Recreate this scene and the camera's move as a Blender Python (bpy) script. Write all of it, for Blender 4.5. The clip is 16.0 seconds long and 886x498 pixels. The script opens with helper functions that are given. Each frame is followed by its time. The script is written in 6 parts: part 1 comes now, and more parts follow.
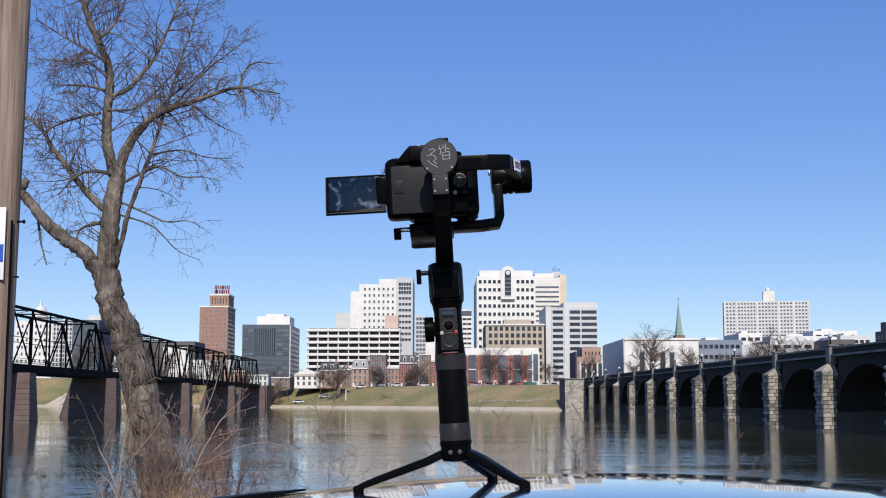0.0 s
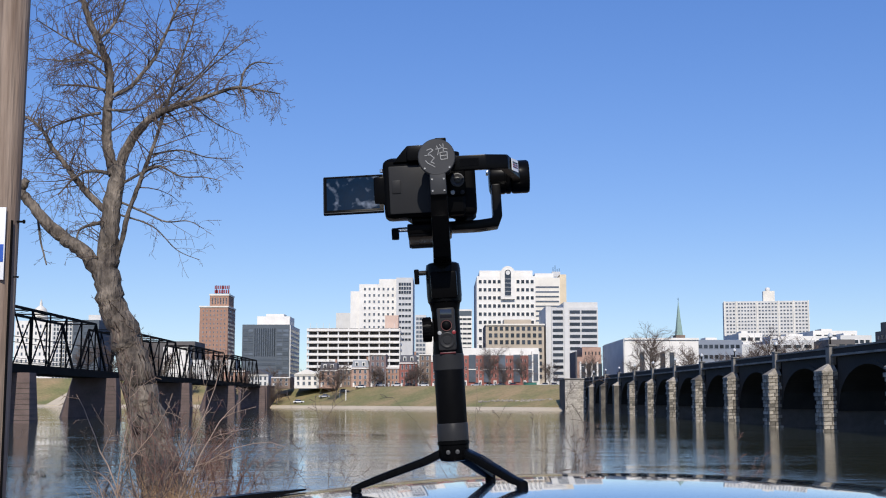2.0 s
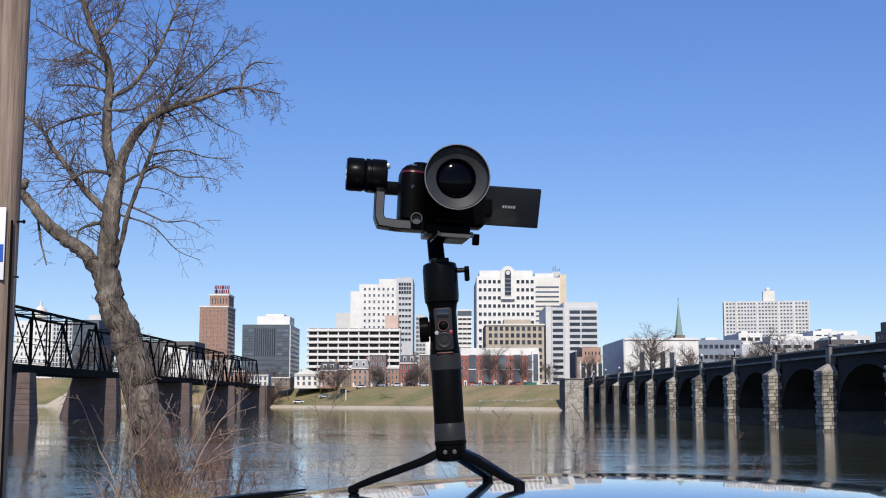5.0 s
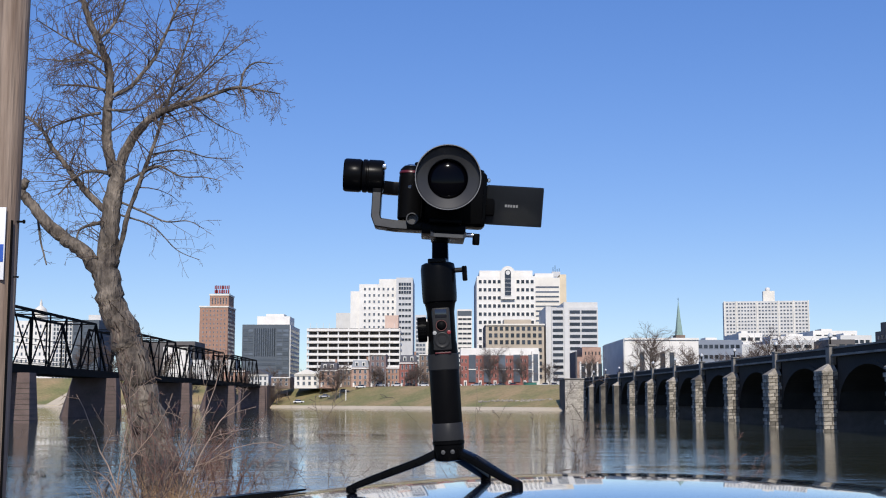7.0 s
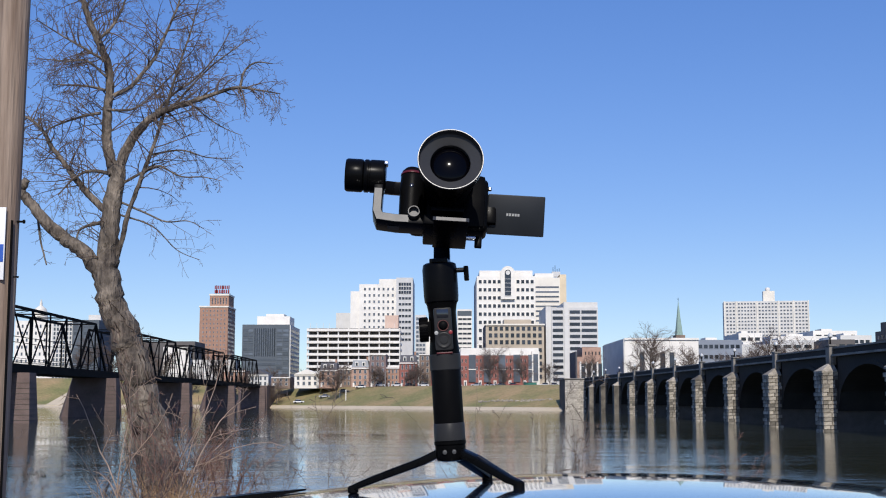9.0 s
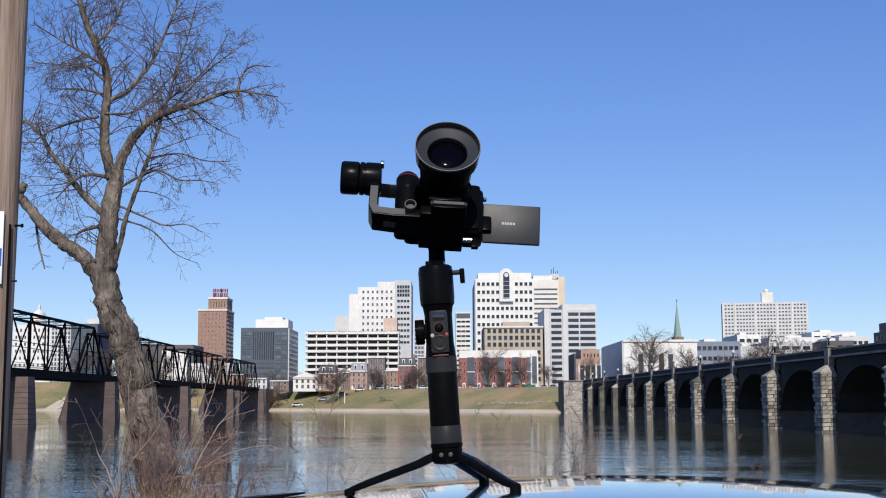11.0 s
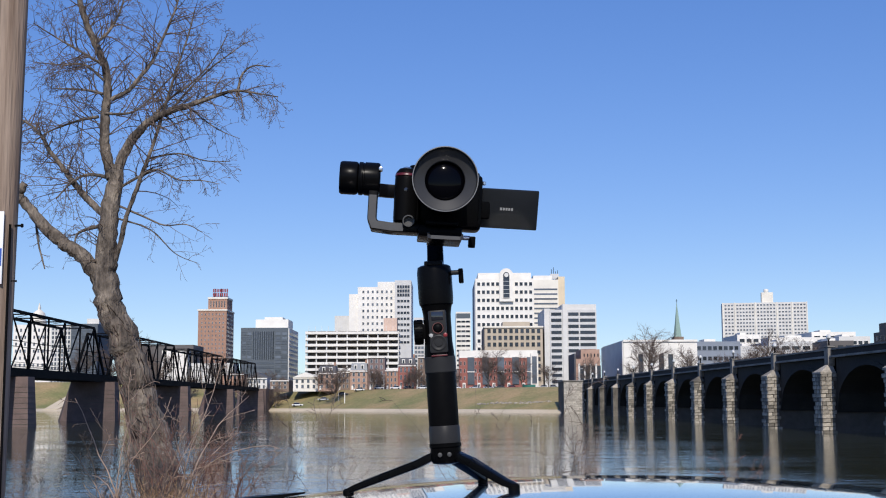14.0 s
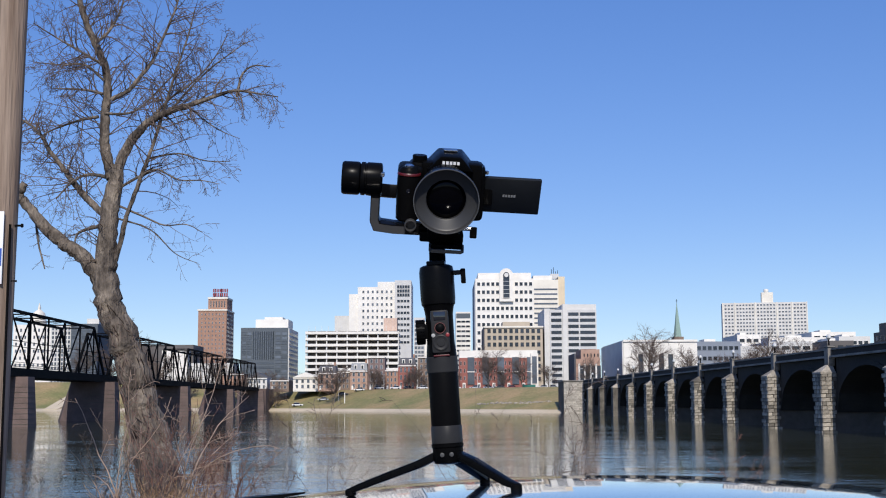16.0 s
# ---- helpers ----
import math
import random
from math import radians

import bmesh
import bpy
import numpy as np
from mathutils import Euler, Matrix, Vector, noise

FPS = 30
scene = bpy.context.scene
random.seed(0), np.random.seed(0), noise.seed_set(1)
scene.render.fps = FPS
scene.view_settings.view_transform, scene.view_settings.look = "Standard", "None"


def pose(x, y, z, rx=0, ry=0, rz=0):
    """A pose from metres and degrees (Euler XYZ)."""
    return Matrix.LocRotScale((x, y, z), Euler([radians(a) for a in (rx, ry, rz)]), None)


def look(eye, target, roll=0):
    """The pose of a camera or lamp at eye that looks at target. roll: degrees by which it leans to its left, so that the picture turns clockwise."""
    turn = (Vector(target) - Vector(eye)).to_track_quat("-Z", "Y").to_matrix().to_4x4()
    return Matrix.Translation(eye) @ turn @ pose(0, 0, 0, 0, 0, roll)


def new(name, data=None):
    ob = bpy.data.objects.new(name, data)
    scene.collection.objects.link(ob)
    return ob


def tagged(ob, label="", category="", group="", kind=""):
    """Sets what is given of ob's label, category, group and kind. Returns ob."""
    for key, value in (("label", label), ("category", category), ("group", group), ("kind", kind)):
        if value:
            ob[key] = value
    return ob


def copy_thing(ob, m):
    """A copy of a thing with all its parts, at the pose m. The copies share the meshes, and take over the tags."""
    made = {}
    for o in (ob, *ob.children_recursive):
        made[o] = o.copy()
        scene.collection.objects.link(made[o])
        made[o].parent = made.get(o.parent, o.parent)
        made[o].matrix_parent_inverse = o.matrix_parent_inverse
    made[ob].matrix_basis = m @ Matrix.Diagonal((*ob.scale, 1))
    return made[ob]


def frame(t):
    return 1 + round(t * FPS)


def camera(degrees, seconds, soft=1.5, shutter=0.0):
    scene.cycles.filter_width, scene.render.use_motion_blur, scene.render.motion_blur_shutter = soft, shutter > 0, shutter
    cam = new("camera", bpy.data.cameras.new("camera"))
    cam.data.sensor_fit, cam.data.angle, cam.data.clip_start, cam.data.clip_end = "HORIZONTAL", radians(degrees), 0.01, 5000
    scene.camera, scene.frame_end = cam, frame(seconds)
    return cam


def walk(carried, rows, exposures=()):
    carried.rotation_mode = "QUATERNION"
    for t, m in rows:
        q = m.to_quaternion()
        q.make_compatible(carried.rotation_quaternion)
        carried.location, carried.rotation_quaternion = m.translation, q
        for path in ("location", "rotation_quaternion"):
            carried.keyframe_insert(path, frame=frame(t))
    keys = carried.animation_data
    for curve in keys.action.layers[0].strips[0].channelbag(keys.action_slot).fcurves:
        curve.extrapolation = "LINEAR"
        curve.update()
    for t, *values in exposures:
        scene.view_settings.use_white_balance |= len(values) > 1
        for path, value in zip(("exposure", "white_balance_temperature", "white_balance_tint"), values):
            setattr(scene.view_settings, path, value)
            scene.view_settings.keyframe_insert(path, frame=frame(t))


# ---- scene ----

# ---- camera ----
EYE = (0.0, 0.0, 6.5)
cam = camera(39.23, 16.0, soft=1.1)


def aim(pan, tilt, roll):
    """Camera pose from pan and tilt in degrees."""
    a, b = radians(pan), radians(tilt)
    d = Vector((math.sin(a) * math.cos(b), math.cos(a) * math.cos(b), math.sin(b)))
    return look(EYE, Vector(EYE) + d * 10, roll)


FIRST = aim(0, 6.833, 0)
SECOND = aim(0.078, 6.95, -0.21)
walk(cam, [(0.0, FIRST), (9.5, FIRST), (10.6, SECOND), (16.0, SECOND)], exposures=[(0.0, 0.0), (16.0, 0.0)])

# ---- world and sun ----
SUN_ELEVATION, SUN_AZIMUTH = 40.0, 178.3      # azimuth clockwise from the view direction (+y)
world = bpy.data.worlds.new("world")
scene.world = world
world.use_nodes = True
nt = world.node_tree
sky = nt.nodes.new("ShaderNodeTexSky")
sky.sky_type, sky.sun_disc = "NISHITA", False
sky.sun_elevation, sky.sun_rotation = radians(SUN_ELEVATION), radians(SUN_AZIMUTH)
sky.air_density, sky.dust_density, sky.ozone_density = 1.0, 0.3, 2.5
nt.nodes["Background"].inputs[1].default_value = 0.192
tone = nt.nodes.new("ShaderNodeHueSaturation")
tone.inputs["Saturation"].default_value = 1.5
tone.inputs["Hue"].default_value = 0.516
even = nt.nodes.new("ShaderNodeGamma")
even.inputs["Gamma"].default_value = 0.70
nt.links.new(sky.outputs[0], even.inputs["Color"])
ways, lift, unit = nt.nodes.new("ShaderNodeTexCoord"), nt.nodes.new("ShaderNodeVectorMath"), nt.nodes.new("ShaderNodeVectorMath")
lift.inputs[1].default_value = (0, 0, 0.022)
unit.operation = "NORMALIZE"
nt.links.new(ways.outputs["Generated"], lift.inputs[0])
nt.links.new(lift.outputs[0], unit.inputs[0])
nt.links.new(unit.outputs[0], sky.inputs[0])
nt.links.new(even.outputs[0], tone.inputs["Color"])
cool = nt.nodes.new("ShaderNodeMix")
cool.data_type, cool.blend_type = "RGBA", "MULTIPLY"
cool.inputs[0].default_value = 1.0
for k in cool.inputs:
    if k.type == "RGBA" and k.name == "B":
        k.default_value = (0.95, 1.01, 1.17, 1.0)
    if k.type == "RGBA" and k.name == "A":
        nt.links.new(tone.outputs[0], k)
nt.links.new([k for k in cool.outputs if k.type == "RGBA"][0], nt.nodes["Background"].inputs[0])
sun = new("sun", bpy.data.lights.new("sun", "SUN"))
sun.data.energy, sun.data.angle, sun.data.color = 4.1, radians(0.55), (1.0, 0.94, 0.86)
se, sa = radians(SUN_ELEVATION), radians(SUN_AZIMUTH)
to_sun = Vector((math.sin(sa) * math.cos(se), math.cos(sa) * math.cos(se), math.sin(se)))
sun.matrix_world = look(to_sun * 200, (0, 0, 0))


# ---- materials ----
def mat(name, color, rough=0.6, metal=0.0, vary=0.25, scale=6.0, fine=60.0, bump=0.15, dist=0.01, coat=0.0, ior=1.5, island=0.0, tint=None, stretch=(1, 1, 1), spec=0.5):
    """Two scales of noise in colour and roughness, with a fine bump. tint: a second colour that the large noise mixes in."""
    m = bpy.data.materials.new(name)
    m.use_nodes = True
    n, l = m.node_tree.nodes, m.node_tree.links
    b = n["Principled BSDF"]
    b.inputs["Metallic"].default_value = metal
    b.inputs["Coat Weight"].default_value = coat
    b.inputs["Coat Roughness"].default_value = 0.03
    b.inputs["IOR"].default_value = ior
    b.inputs["Specular IOR Level"].default_value = spec
    tc, mp = n.new("ShaderNodeTexCoord"), n.new("ShaderNodeMapping")
    mp.inputs["Scale"].default_value = stretch
    l.new(tc.outputs["Object"], mp.inputs[0])
    big, small = n.new("ShaderNodeTexNoise"), n.new("ShaderNodeTexNoise")
    big.inputs["Scale"].default_value, big.inputs["Detail"].default_value = scale, 5
    small.inputs["Scale"].default_value, small.inputs["Detail"].default_value = fine, 4
    l.new(mp.outputs[0], big.inputs[0])
    l.new(mp.outputs[0], small.inputs[0])
    ramp = n.new("ShaderNodeValToRGB")
    lo = tint or tuple(c * (1 - vary) for c in color)
    ramp.color_ramp.elements[0].position, ramp.color_ramp.elements[1].position = 0.3, 0.7
    ramp.color_ramp.elements[0].color, ramp.color_ramp.elements[1].color = (*lo, 1), (*color, 1)
    l.new(big.outputs[0], ramp.inputs[0])
    hsv = n.new("ShaderNodeHueSaturation")
    l.new(ramp.outputs[0], hsv.inputs["Color"])
    mr = n.new("ShaderNodeMapRange")
    mr.inputs["To Min"].default_value, mr.inputs["To Max"].default_value = 1 - vary, 1 + vary
    l.new(small.outputs[0], mr.inputs[0])
    value = mr.outputs[0]
    if island:
        info = n.new("ShaderNodeObjectInfo")
        r2, mul = n.new("ShaderNodeMapRange"), n.new("ShaderNodeMath")
        r2.inputs["To Min"].default_value, r2.inputs["To Max"].default_value = 1 - island, 1 + island
        l.new(info.outputs["Random"], r2.inputs[0])
        mul.operation = "MULTIPLY"
        l.new(mr.outputs[0], mul.inputs[0])
        l.new(r2.outputs[0], mul.inputs[1])
        value = mul.outputs[0]
    l.new(value, hsv.inputs["Value"])
    l.new(hsv.outputs[0], b.inputs["Base Color"])
    rr = n.new("ShaderNodeMapRange")
    rr.inputs["To Min"].default_value, rr.inputs["To Max"].default_value = max(rough - 0.08, 0.02), min(rough + 0.08, 1)
    l.new(big.outputs[0], rr.inputs[0])
    l.new(rr.outputs[0], b.inputs["Roughness"])
    if bump:
        bp = n.new("ShaderNodeBump")
        bp.inputs["Strength"].default_value, bp.inputs["Distance"].default_value = bump, dist
        l.new(small.outputs[0], bp.inputs["Height"])
        l.new(bp.outputs[0], b.inputs["Normal"])
    return m


M = {}
M["black"] = mat("black plastic", (0.0034, 0.0034, 0.0037), 0.27, vary=0.15, scale=30, fine=900, bump=0.10, dist=0.0006, spec=0.03)
M["rubber"] = mat("black rubber", (0.0042, 0.0042, 0.0046), 0.40, vary=0.2, scale=40, fine=1500, bump=0.2, dist=0.0006, spec=0.04)
M["anod"] = mat("black anodised metal", (0.0034, 0.0034, 0.0037), 0.28, vary=0.12, scale=30, fine=1200, bump=0.05, dist=0.0004, spec=0.075)
M["rim"] = mat("worn satin metal rim", (0.20, 0.20, 0.20), 0.48, 0.85, vary=0.2, scale=40, fine=500, bump=0.05, dist=0.0004)
M["lensglass"] = mat("coated lens glass", (0.001, 0.001, 0.002), 0.05, vary=0.1, scale=10, fine=60, bump=0, spec=0.10)
M["gray"] = mat("dark grey plate", (0.026, 0.026, 0.027), 0.40, 0.0, spec=0.10, vary=0.12, scale=30, fine=1200, bump=0.05, dist=0.0004)
M["hood"] = mat("satin grey hood", (0.034, 0.034, 0.035), 0.42, vary=0.12, scale=30, fine=1200, bump=0.05, dist=0.0004, spec=0.35)
M["mark"] = mat("pale grey print", (0.34, 0.34, 0.33), 0.5, vary=0.1, scale=60, fine=900, bump=0)
M["whiteprint"] = mat("white print", (0.8, 0.8, 0.8), 0.5, vary=0.05, scale=60, fine=900, bump=0)
M["redprint"] = mat("red print", (0.24, 0.022, 0.024), 0.4, vary=0.1, scale=60, fine=900, bump=0)
M["stripe"] = mat("dark red gloss", (0.09, 0.008, 0.010), 0.35, vary=0.1, scale=60, fine=900, bump=0)
M["accent"] = mat("dull red ring", (0.12, 0.035, 0.03), 0.5, vary=0.15, scale=60, fine=900, bump=0)
M["satin"] = mat("satin grey metal edge", (0.075, 0.075, 0.076), 0.50, 0.5, vary=0.2, scale=40, fine=500, bump=0.05, dist=0.0004)
M["panelback"] = mat("dark grey panel", (0.010, 0.012, 0.015), 0.44, vary=0.15, scale=30, fine=900, bump=0.08, dist=0.0005, spec=0.32)
M["metal"] = mat("bright metal", (0.7, 0.7, 0.7), 0.25, 1.0, vary=0.1, scale=60, fine=900, bump=0)
M["glass"] = mat("dark coated glass", (0.006, 0.007, 0.012), 0.05, vary=0.1, scale=10, fine=60, bump=0, coat=1.0)
M["screen"] = mat("dim smudged screen", (0.012, 0.02, 0.04), 0.5, spec=0.03, vary=0.3, scale=45, fine=90, bump=0, tint=(0.03, 0.04, 0.06))
ramp_nodes = [k for k in M["screen"].node_tree.nodes if k.bl_idname == "ShaderNodeValToRGB"]
for el, p, c in zip(ramp_nodes[0].color_ramp.elements, (0.54, 0.72), ((0.002, 0.012, 0.030, 1), (0.16, 0.19, 0.24, 1))):
    el.position, el.color = p, c
M["paint"] = mat("dark blue car paint", (0.006, 0.012, 0.03), 0.12, 0.0, vary=0.05, scale=3, fine=700, bump=0.0, coat=1.0, spec=0.8)
M["carglass"] = mat("car window glass", (0.01, 0.012, 0.014), 0.04, vary=0.05, scale=3, fine=50, bump=0, coat=1.0)
M["tyre"] = mat("tyre rubber", (0.02, 0.02, 0.02), 0.8, vary=0.2, scale=10, fine=200, bump=0.3)
M["bark"] = mat("grey bark", (0.23, 0.19, 0.15), 0.9, vary=0.75, scale=4, fine=16, bump=1.0, dist=0.09, tint=(0.04, 0.030, 0.024), stretch=(1, 1, 0.3))
M["twig"] = mat("brown twigs", (0.145, 0.105, 0.085), 0.85, vary=0.3, scale=2, fine=30, bump=0.2)
M["redtwig"] = mat("reddish stems", (0.19, 0.10, 0.075), 0.8, vary=0.3, scale=2, fine=30, bump=0.2)
M["drygrass"] = mat("dry straw", (0.50, 0.32, 0.16), 0.9, vary=0.35, scale=3, fine=30, bump=0.1)
M["pole"] = mat("weathered pole wood", (0.34, 0.26, 0.20), 0.9, vary=0.4, scale=9, fine=34, bump=1.0, dist=0.02, tint=(0.15, 0.10, 0.07), stretch=(1, 1, 0.06))
M["iron"] = mat("dark painted steel", (0.004, 0.004, 0.0043), 0.75, 0.0, spec=0.08, vary=0.35, scale=0.6, fine=6, bump=0.2)
M["rust"] = mat("rusty steel", (0.09, 0.045, 0.03), 0.8, vary=0.35, scale=0.6, fine=6, bump=0.2)
M["stone"] = mat("pale pier stone", (0.38, 0.34, 0.28), 0.9, vary=0.5, scale=0.35, fine=3, bump=0.7, dist=0.08, island=0.6, tint=(0.11, 0.097, 0.08))
M["mortar"] = mat("dirty joints", (0.11, 0.095, 0.08), 0.95, vary=0.3, scale=0.6, fine=6, bump=0.4, dist=0.05)
M["palestone"] = mat("pale dressed stone", (0.50, 0.46, 0.40), 0.9, vary=0.3, scale=0.4, fine=4, bump=0.5, dist=0.05, island=0.3, tint=(0.30, 0.27, 0.23))
M["coping"] = mat("pale coping stone", (0.30, 0.28, 0.25), 0.9, vary=0.3, scale=0.4, fine=4, bump=0.4, dist=0.05, tint=(0.14, 0.13, 0.115))
# same stone as the piers; the side's shade is put into this dark colour
M["shaded_wall"] = mat("bridge stone darkened for shade", (0.024, 0.023, 0.021), 0.9, vary=0.3, scale=0.25, fine=2.5, bump=0.5, dist=0.08, tint=(0.009, 0.0085, 0.008))
M["brownstone"] = mat("brown pier stone", (0.14, 0.10, 0.09), 0.9, vary=0.3, scale=0.4, fine=5, bump=0.5, dist=0.06, island=0.2)
M["grass"] = mat("winter grass", (0.155, 0.165, 0.058), 0.95, vary=0.4, scale=0.083, fine=1.0, bump=0.8, dist=0.4, tint=(0.34, 0.24, 0.12))
M["earth"] = mat("bare earth", (0.17, 0.13, 0.085), 0.95, vary=0.3, scale=0.15, fine=3, bump=0.6, dist=0.1)
M["asphalt"] = mat("asphalt", (0.055, 0.055, 0.055), 0.9, vary=0.25, scale=0.4, fine=90, bump=0.3, dist=0.005)
M["sand"] = mat("pale concrete bank", (0.56, 0.47, 0.34), 0.9, vary=0.2, scale=0.08, fine=1.5, bump=0.3, dist=0.05)


def water_material():
    m = bpy.data.materials.new("river water")
    m.use_nodes = True
    n, l = m.node_tree.nodes, m.node_tree.links
    b = n["Principled BSDF"]
    b.inputs["Base Color"].default_value = (0.038, 0.042, 0.027, 1)
    b.inputs["Roughness"].default_value = 0.05
    b.inputs["IOR"].default_value = 1.33
    geo = n.new("ShaderNodeNewGeometry")
    heights = []
    for sc, st, amp in ((1.5, (1, 0.9, 1), 0.34), (0.17, (0.5, 1.6, 1), 0.9), (5.8, (1, 0.8, 1), 0.08)):
        mp, tx, mu = n.new("ShaderNodeMapping"), n.new("ShaderNodeTexNoise"), n.new("ShaderNodeMath")
        mp.inputs["Scale"].default_value = st
        tx.inputs["Scale"].default_value, tx.inputs["Detail"].default_value = sc, 4
        l.new(geo.outputs["Position"], mp.inputs[0])
        l.new(mp.outputs[0], tx.inputs[0])
        mu.operation = "MULTIPLY"
        mu.inputs[1].default_value = amp
        l.new(tx.outputs[0], mu.inputs[0])
        heights.append(mu.outputs[0])
    add = n.new("ShaderNodeMath")
    l.new(heights[0], add.inputs[0])
    l.new(heights[1], add.inputs[1])
    add2 = n.new("ShaderNodeMath")
    l.new(add.outputs[0], add2.inputs[0])
    l.new(heights[2], add2.inputs[1])
    bp = n.new("ShaderNodeBump")
    bp.inputs["Distance"].default_value = 0.12
    mp, streak, mr = n.new("ShaderNodeMapping"), n.new("ShaderNodeTexNoise"), n.new("ShaderNodeMapRange")
    mp.inputs["Scale"].default_value = (0.02, 0.075, 1)
    streak.inputs["Scale"].default_value, streak.inputs["Detail"].default_value = 1.0, 5
    mr.inputs["From Min"].default_value, mr.inputs["From Max"].default_value = 0.38, 0.66
    mr.inputs["To Min"].default_value, mr.inputs["To Max"].default_value = 0.12, 0.75
    l.new(geo.outputs["Position"], mp.inputs[0])
    l.new(mp.outputs[0], streak.inputs[0])
    l.new(streak.outputs[0], mr.inputs[0])
    l.new(mr.outputs[0], bp.inputs["Strength"])
    l.new(add2.outputs[0], bp.inputs["Height"])
    l.new(bp.outputs[0], b.inputs["Normal"])
    return m


M["water"] = water_material()


# ---- mesh helpers ----
def finish(bm, name, material, parent=None, label="", smooth=False):
    me = bpy.data.meshes.new(name)
    bm.to_mesh(me)
    bm.free()
    for k in (material if isinstance(material, (list, tuple)) else [material]):
        me.materials.append(k)
    if smooth:
        for p in me.polygons:
            p.use_smooth = True
        me.set_sharp_from_angle(angle=radians(35))
    ob = new(name, me)
    if parent is not None:
        ob.parent = parent
    if label:
        tagged(ob, label)
    return ob


def part(name, bm, material, parent, label="", smooth=True):
    return finish(bm, name, material, parent, label, smooth)


def piece(name, mesh, parent, m):
    ob = new(name, mesh)
    ob.parent = parent
    ob.matrix_basis = m
    return ob


def mesh_of(bm, name, *materials):
    me = bpy.data.meshes.new(name)
    bm.to_mesh(me)
    bm.free()
    for k in materials:
        me.materials.append(k)
    return me


def thing(name, m=None, label="", category="", group="", kind=""):
    ob = new(name)
    ob.empty_display_size = 0.1
    if m is not None:
        ob.matrix_basis = m
    return tagged(ob, label, category, group, kind)


def box(x0, x1, y0, y1, z0, z1, bevel=0.0, bm=None, index=0, seg=2):
    """A box, bevelled, added to bm."""
    own = bm is None or bevel > 0
    b = bmesh.new() if own else bm
    r = bmesh.ops.create_cube(b, size=1)
    for v in r["verts"]:
        v.co = Vector(((x0 + x1) / 2 + v.co.x * (x1 - x0), (y0 + y1) / 2 + v.co.y * (y1 - y0), (z0 + z1) / 2 + v.co.z * (z1 - z0)))
    for f in {f for v in r["verts"] for f in v.link_faces}:
        f.material_index = index
    if bevel > 0:
        bmesh.ops.bevel(b, geom=list(b.edges), offset=bevel, segments=seg, affect="EDGES", profile=0.6)
        for f in b.faces:
            f.material_index = index
        if bm is not None:
            join(bm, b)
            return bm
    return b


def join(bm, other, m=None):
    """Adds other to bm and frees other."""
    tmp = bpy.data.meshes.new("tmp")
    if m is not None:
        other.transform(m)
    other.to_mesh(tmp)
    other.free()
    bm.from_mesh(tmp)
    bpy.data.meshes.remove(tmp)
    return bm


def lathe(profile, seg=40, m=None, bm=None, index=0, caps=True):
    """Turns (radius, z) rings round z; m places it."""
    b = bmesh.new()
    rings = []
    for r, z in profile:
        rings.append([b.verts.new((r * math.cos(2 * math.pi * i / seg), r * math.sin(2 * math.pi * i / seg), z)) for i in range(seg)])
    for a, c in zip(rings, rings[1:]):
        for i in range(seg):
            b.faces.new((a[i], a[(i + 1) % seg], c[(i + 1) % seg], c[i]))
    if caps:
        b.faces.new(rings[0][::-1])
        b.faces.new(rings[-1])
    for f in b.faces:
        f.material_index = index
    if m is not None:
        b.transform(m)
    if bm is not None:
        return join(bm, b)
    return b


ALONG_Y = Matrix.Rotation(radians(-90), 4, "X")      # turns z to +y
ALONG_X = Matrix.Rotation(radians(90), 4, "Y")       # turns z to +x


def at(x, y, z, turn=None):
    m = Matrix.Translation((x, y, z))
    return m @ turn if turn is not None else m


def bar(points, width, height, side, bm=None, bevel=0.0):
    """A flat bar of rectangular section along points; side is its width direction."""
    b = bmesh.new()
    pts, side = [Vector(p) for p in points], Vector(side).normalized()
    rings = []
    for i, p in enumerate(pts):
        d0 = (p - pts[i - 1]).normalized() if i else (pts[1] - p).normalized()
        d1 = (pts[i + 1] - p).normalized() if i < len(pts) - 1 else d0
        d = (d0 + d1).normalized()
        n = side.cross(d).normalized() / max(0.5, math.sqrt((1 + d0.dot(d1)) / 2))
        w, h = (width[i] if isinstance(width, (list, tuple)) else width), (height[i] if isinstance(height, (list, tuple)) else height)
        rings.append([b.verts.new(p + side * w / 2 * sx + n * h / 2 * sz) for sx, sz in ((-1, -1), (1, -1), (1, 1), (-1, 1))])
    for a, c in zip(rings, rings[1:]):
        for i in range(4):
            b.faces.new((a[i], a[(i + 1) % 4], c[(i + 1) % 4], c[i]))
    b.faces.new(rings[0][::-1])
    b.faces.new(rings[-1])
    bmesh.ops.recalc_face_normals(b, faces=b.faces)
    if bevel:
        bmesh.ops.bevel(b, geom=list(b.edges), offset=bevel, segments=2, affect="EDGES", profile=0.6)
    return join(bm, b) if bm is not None else b


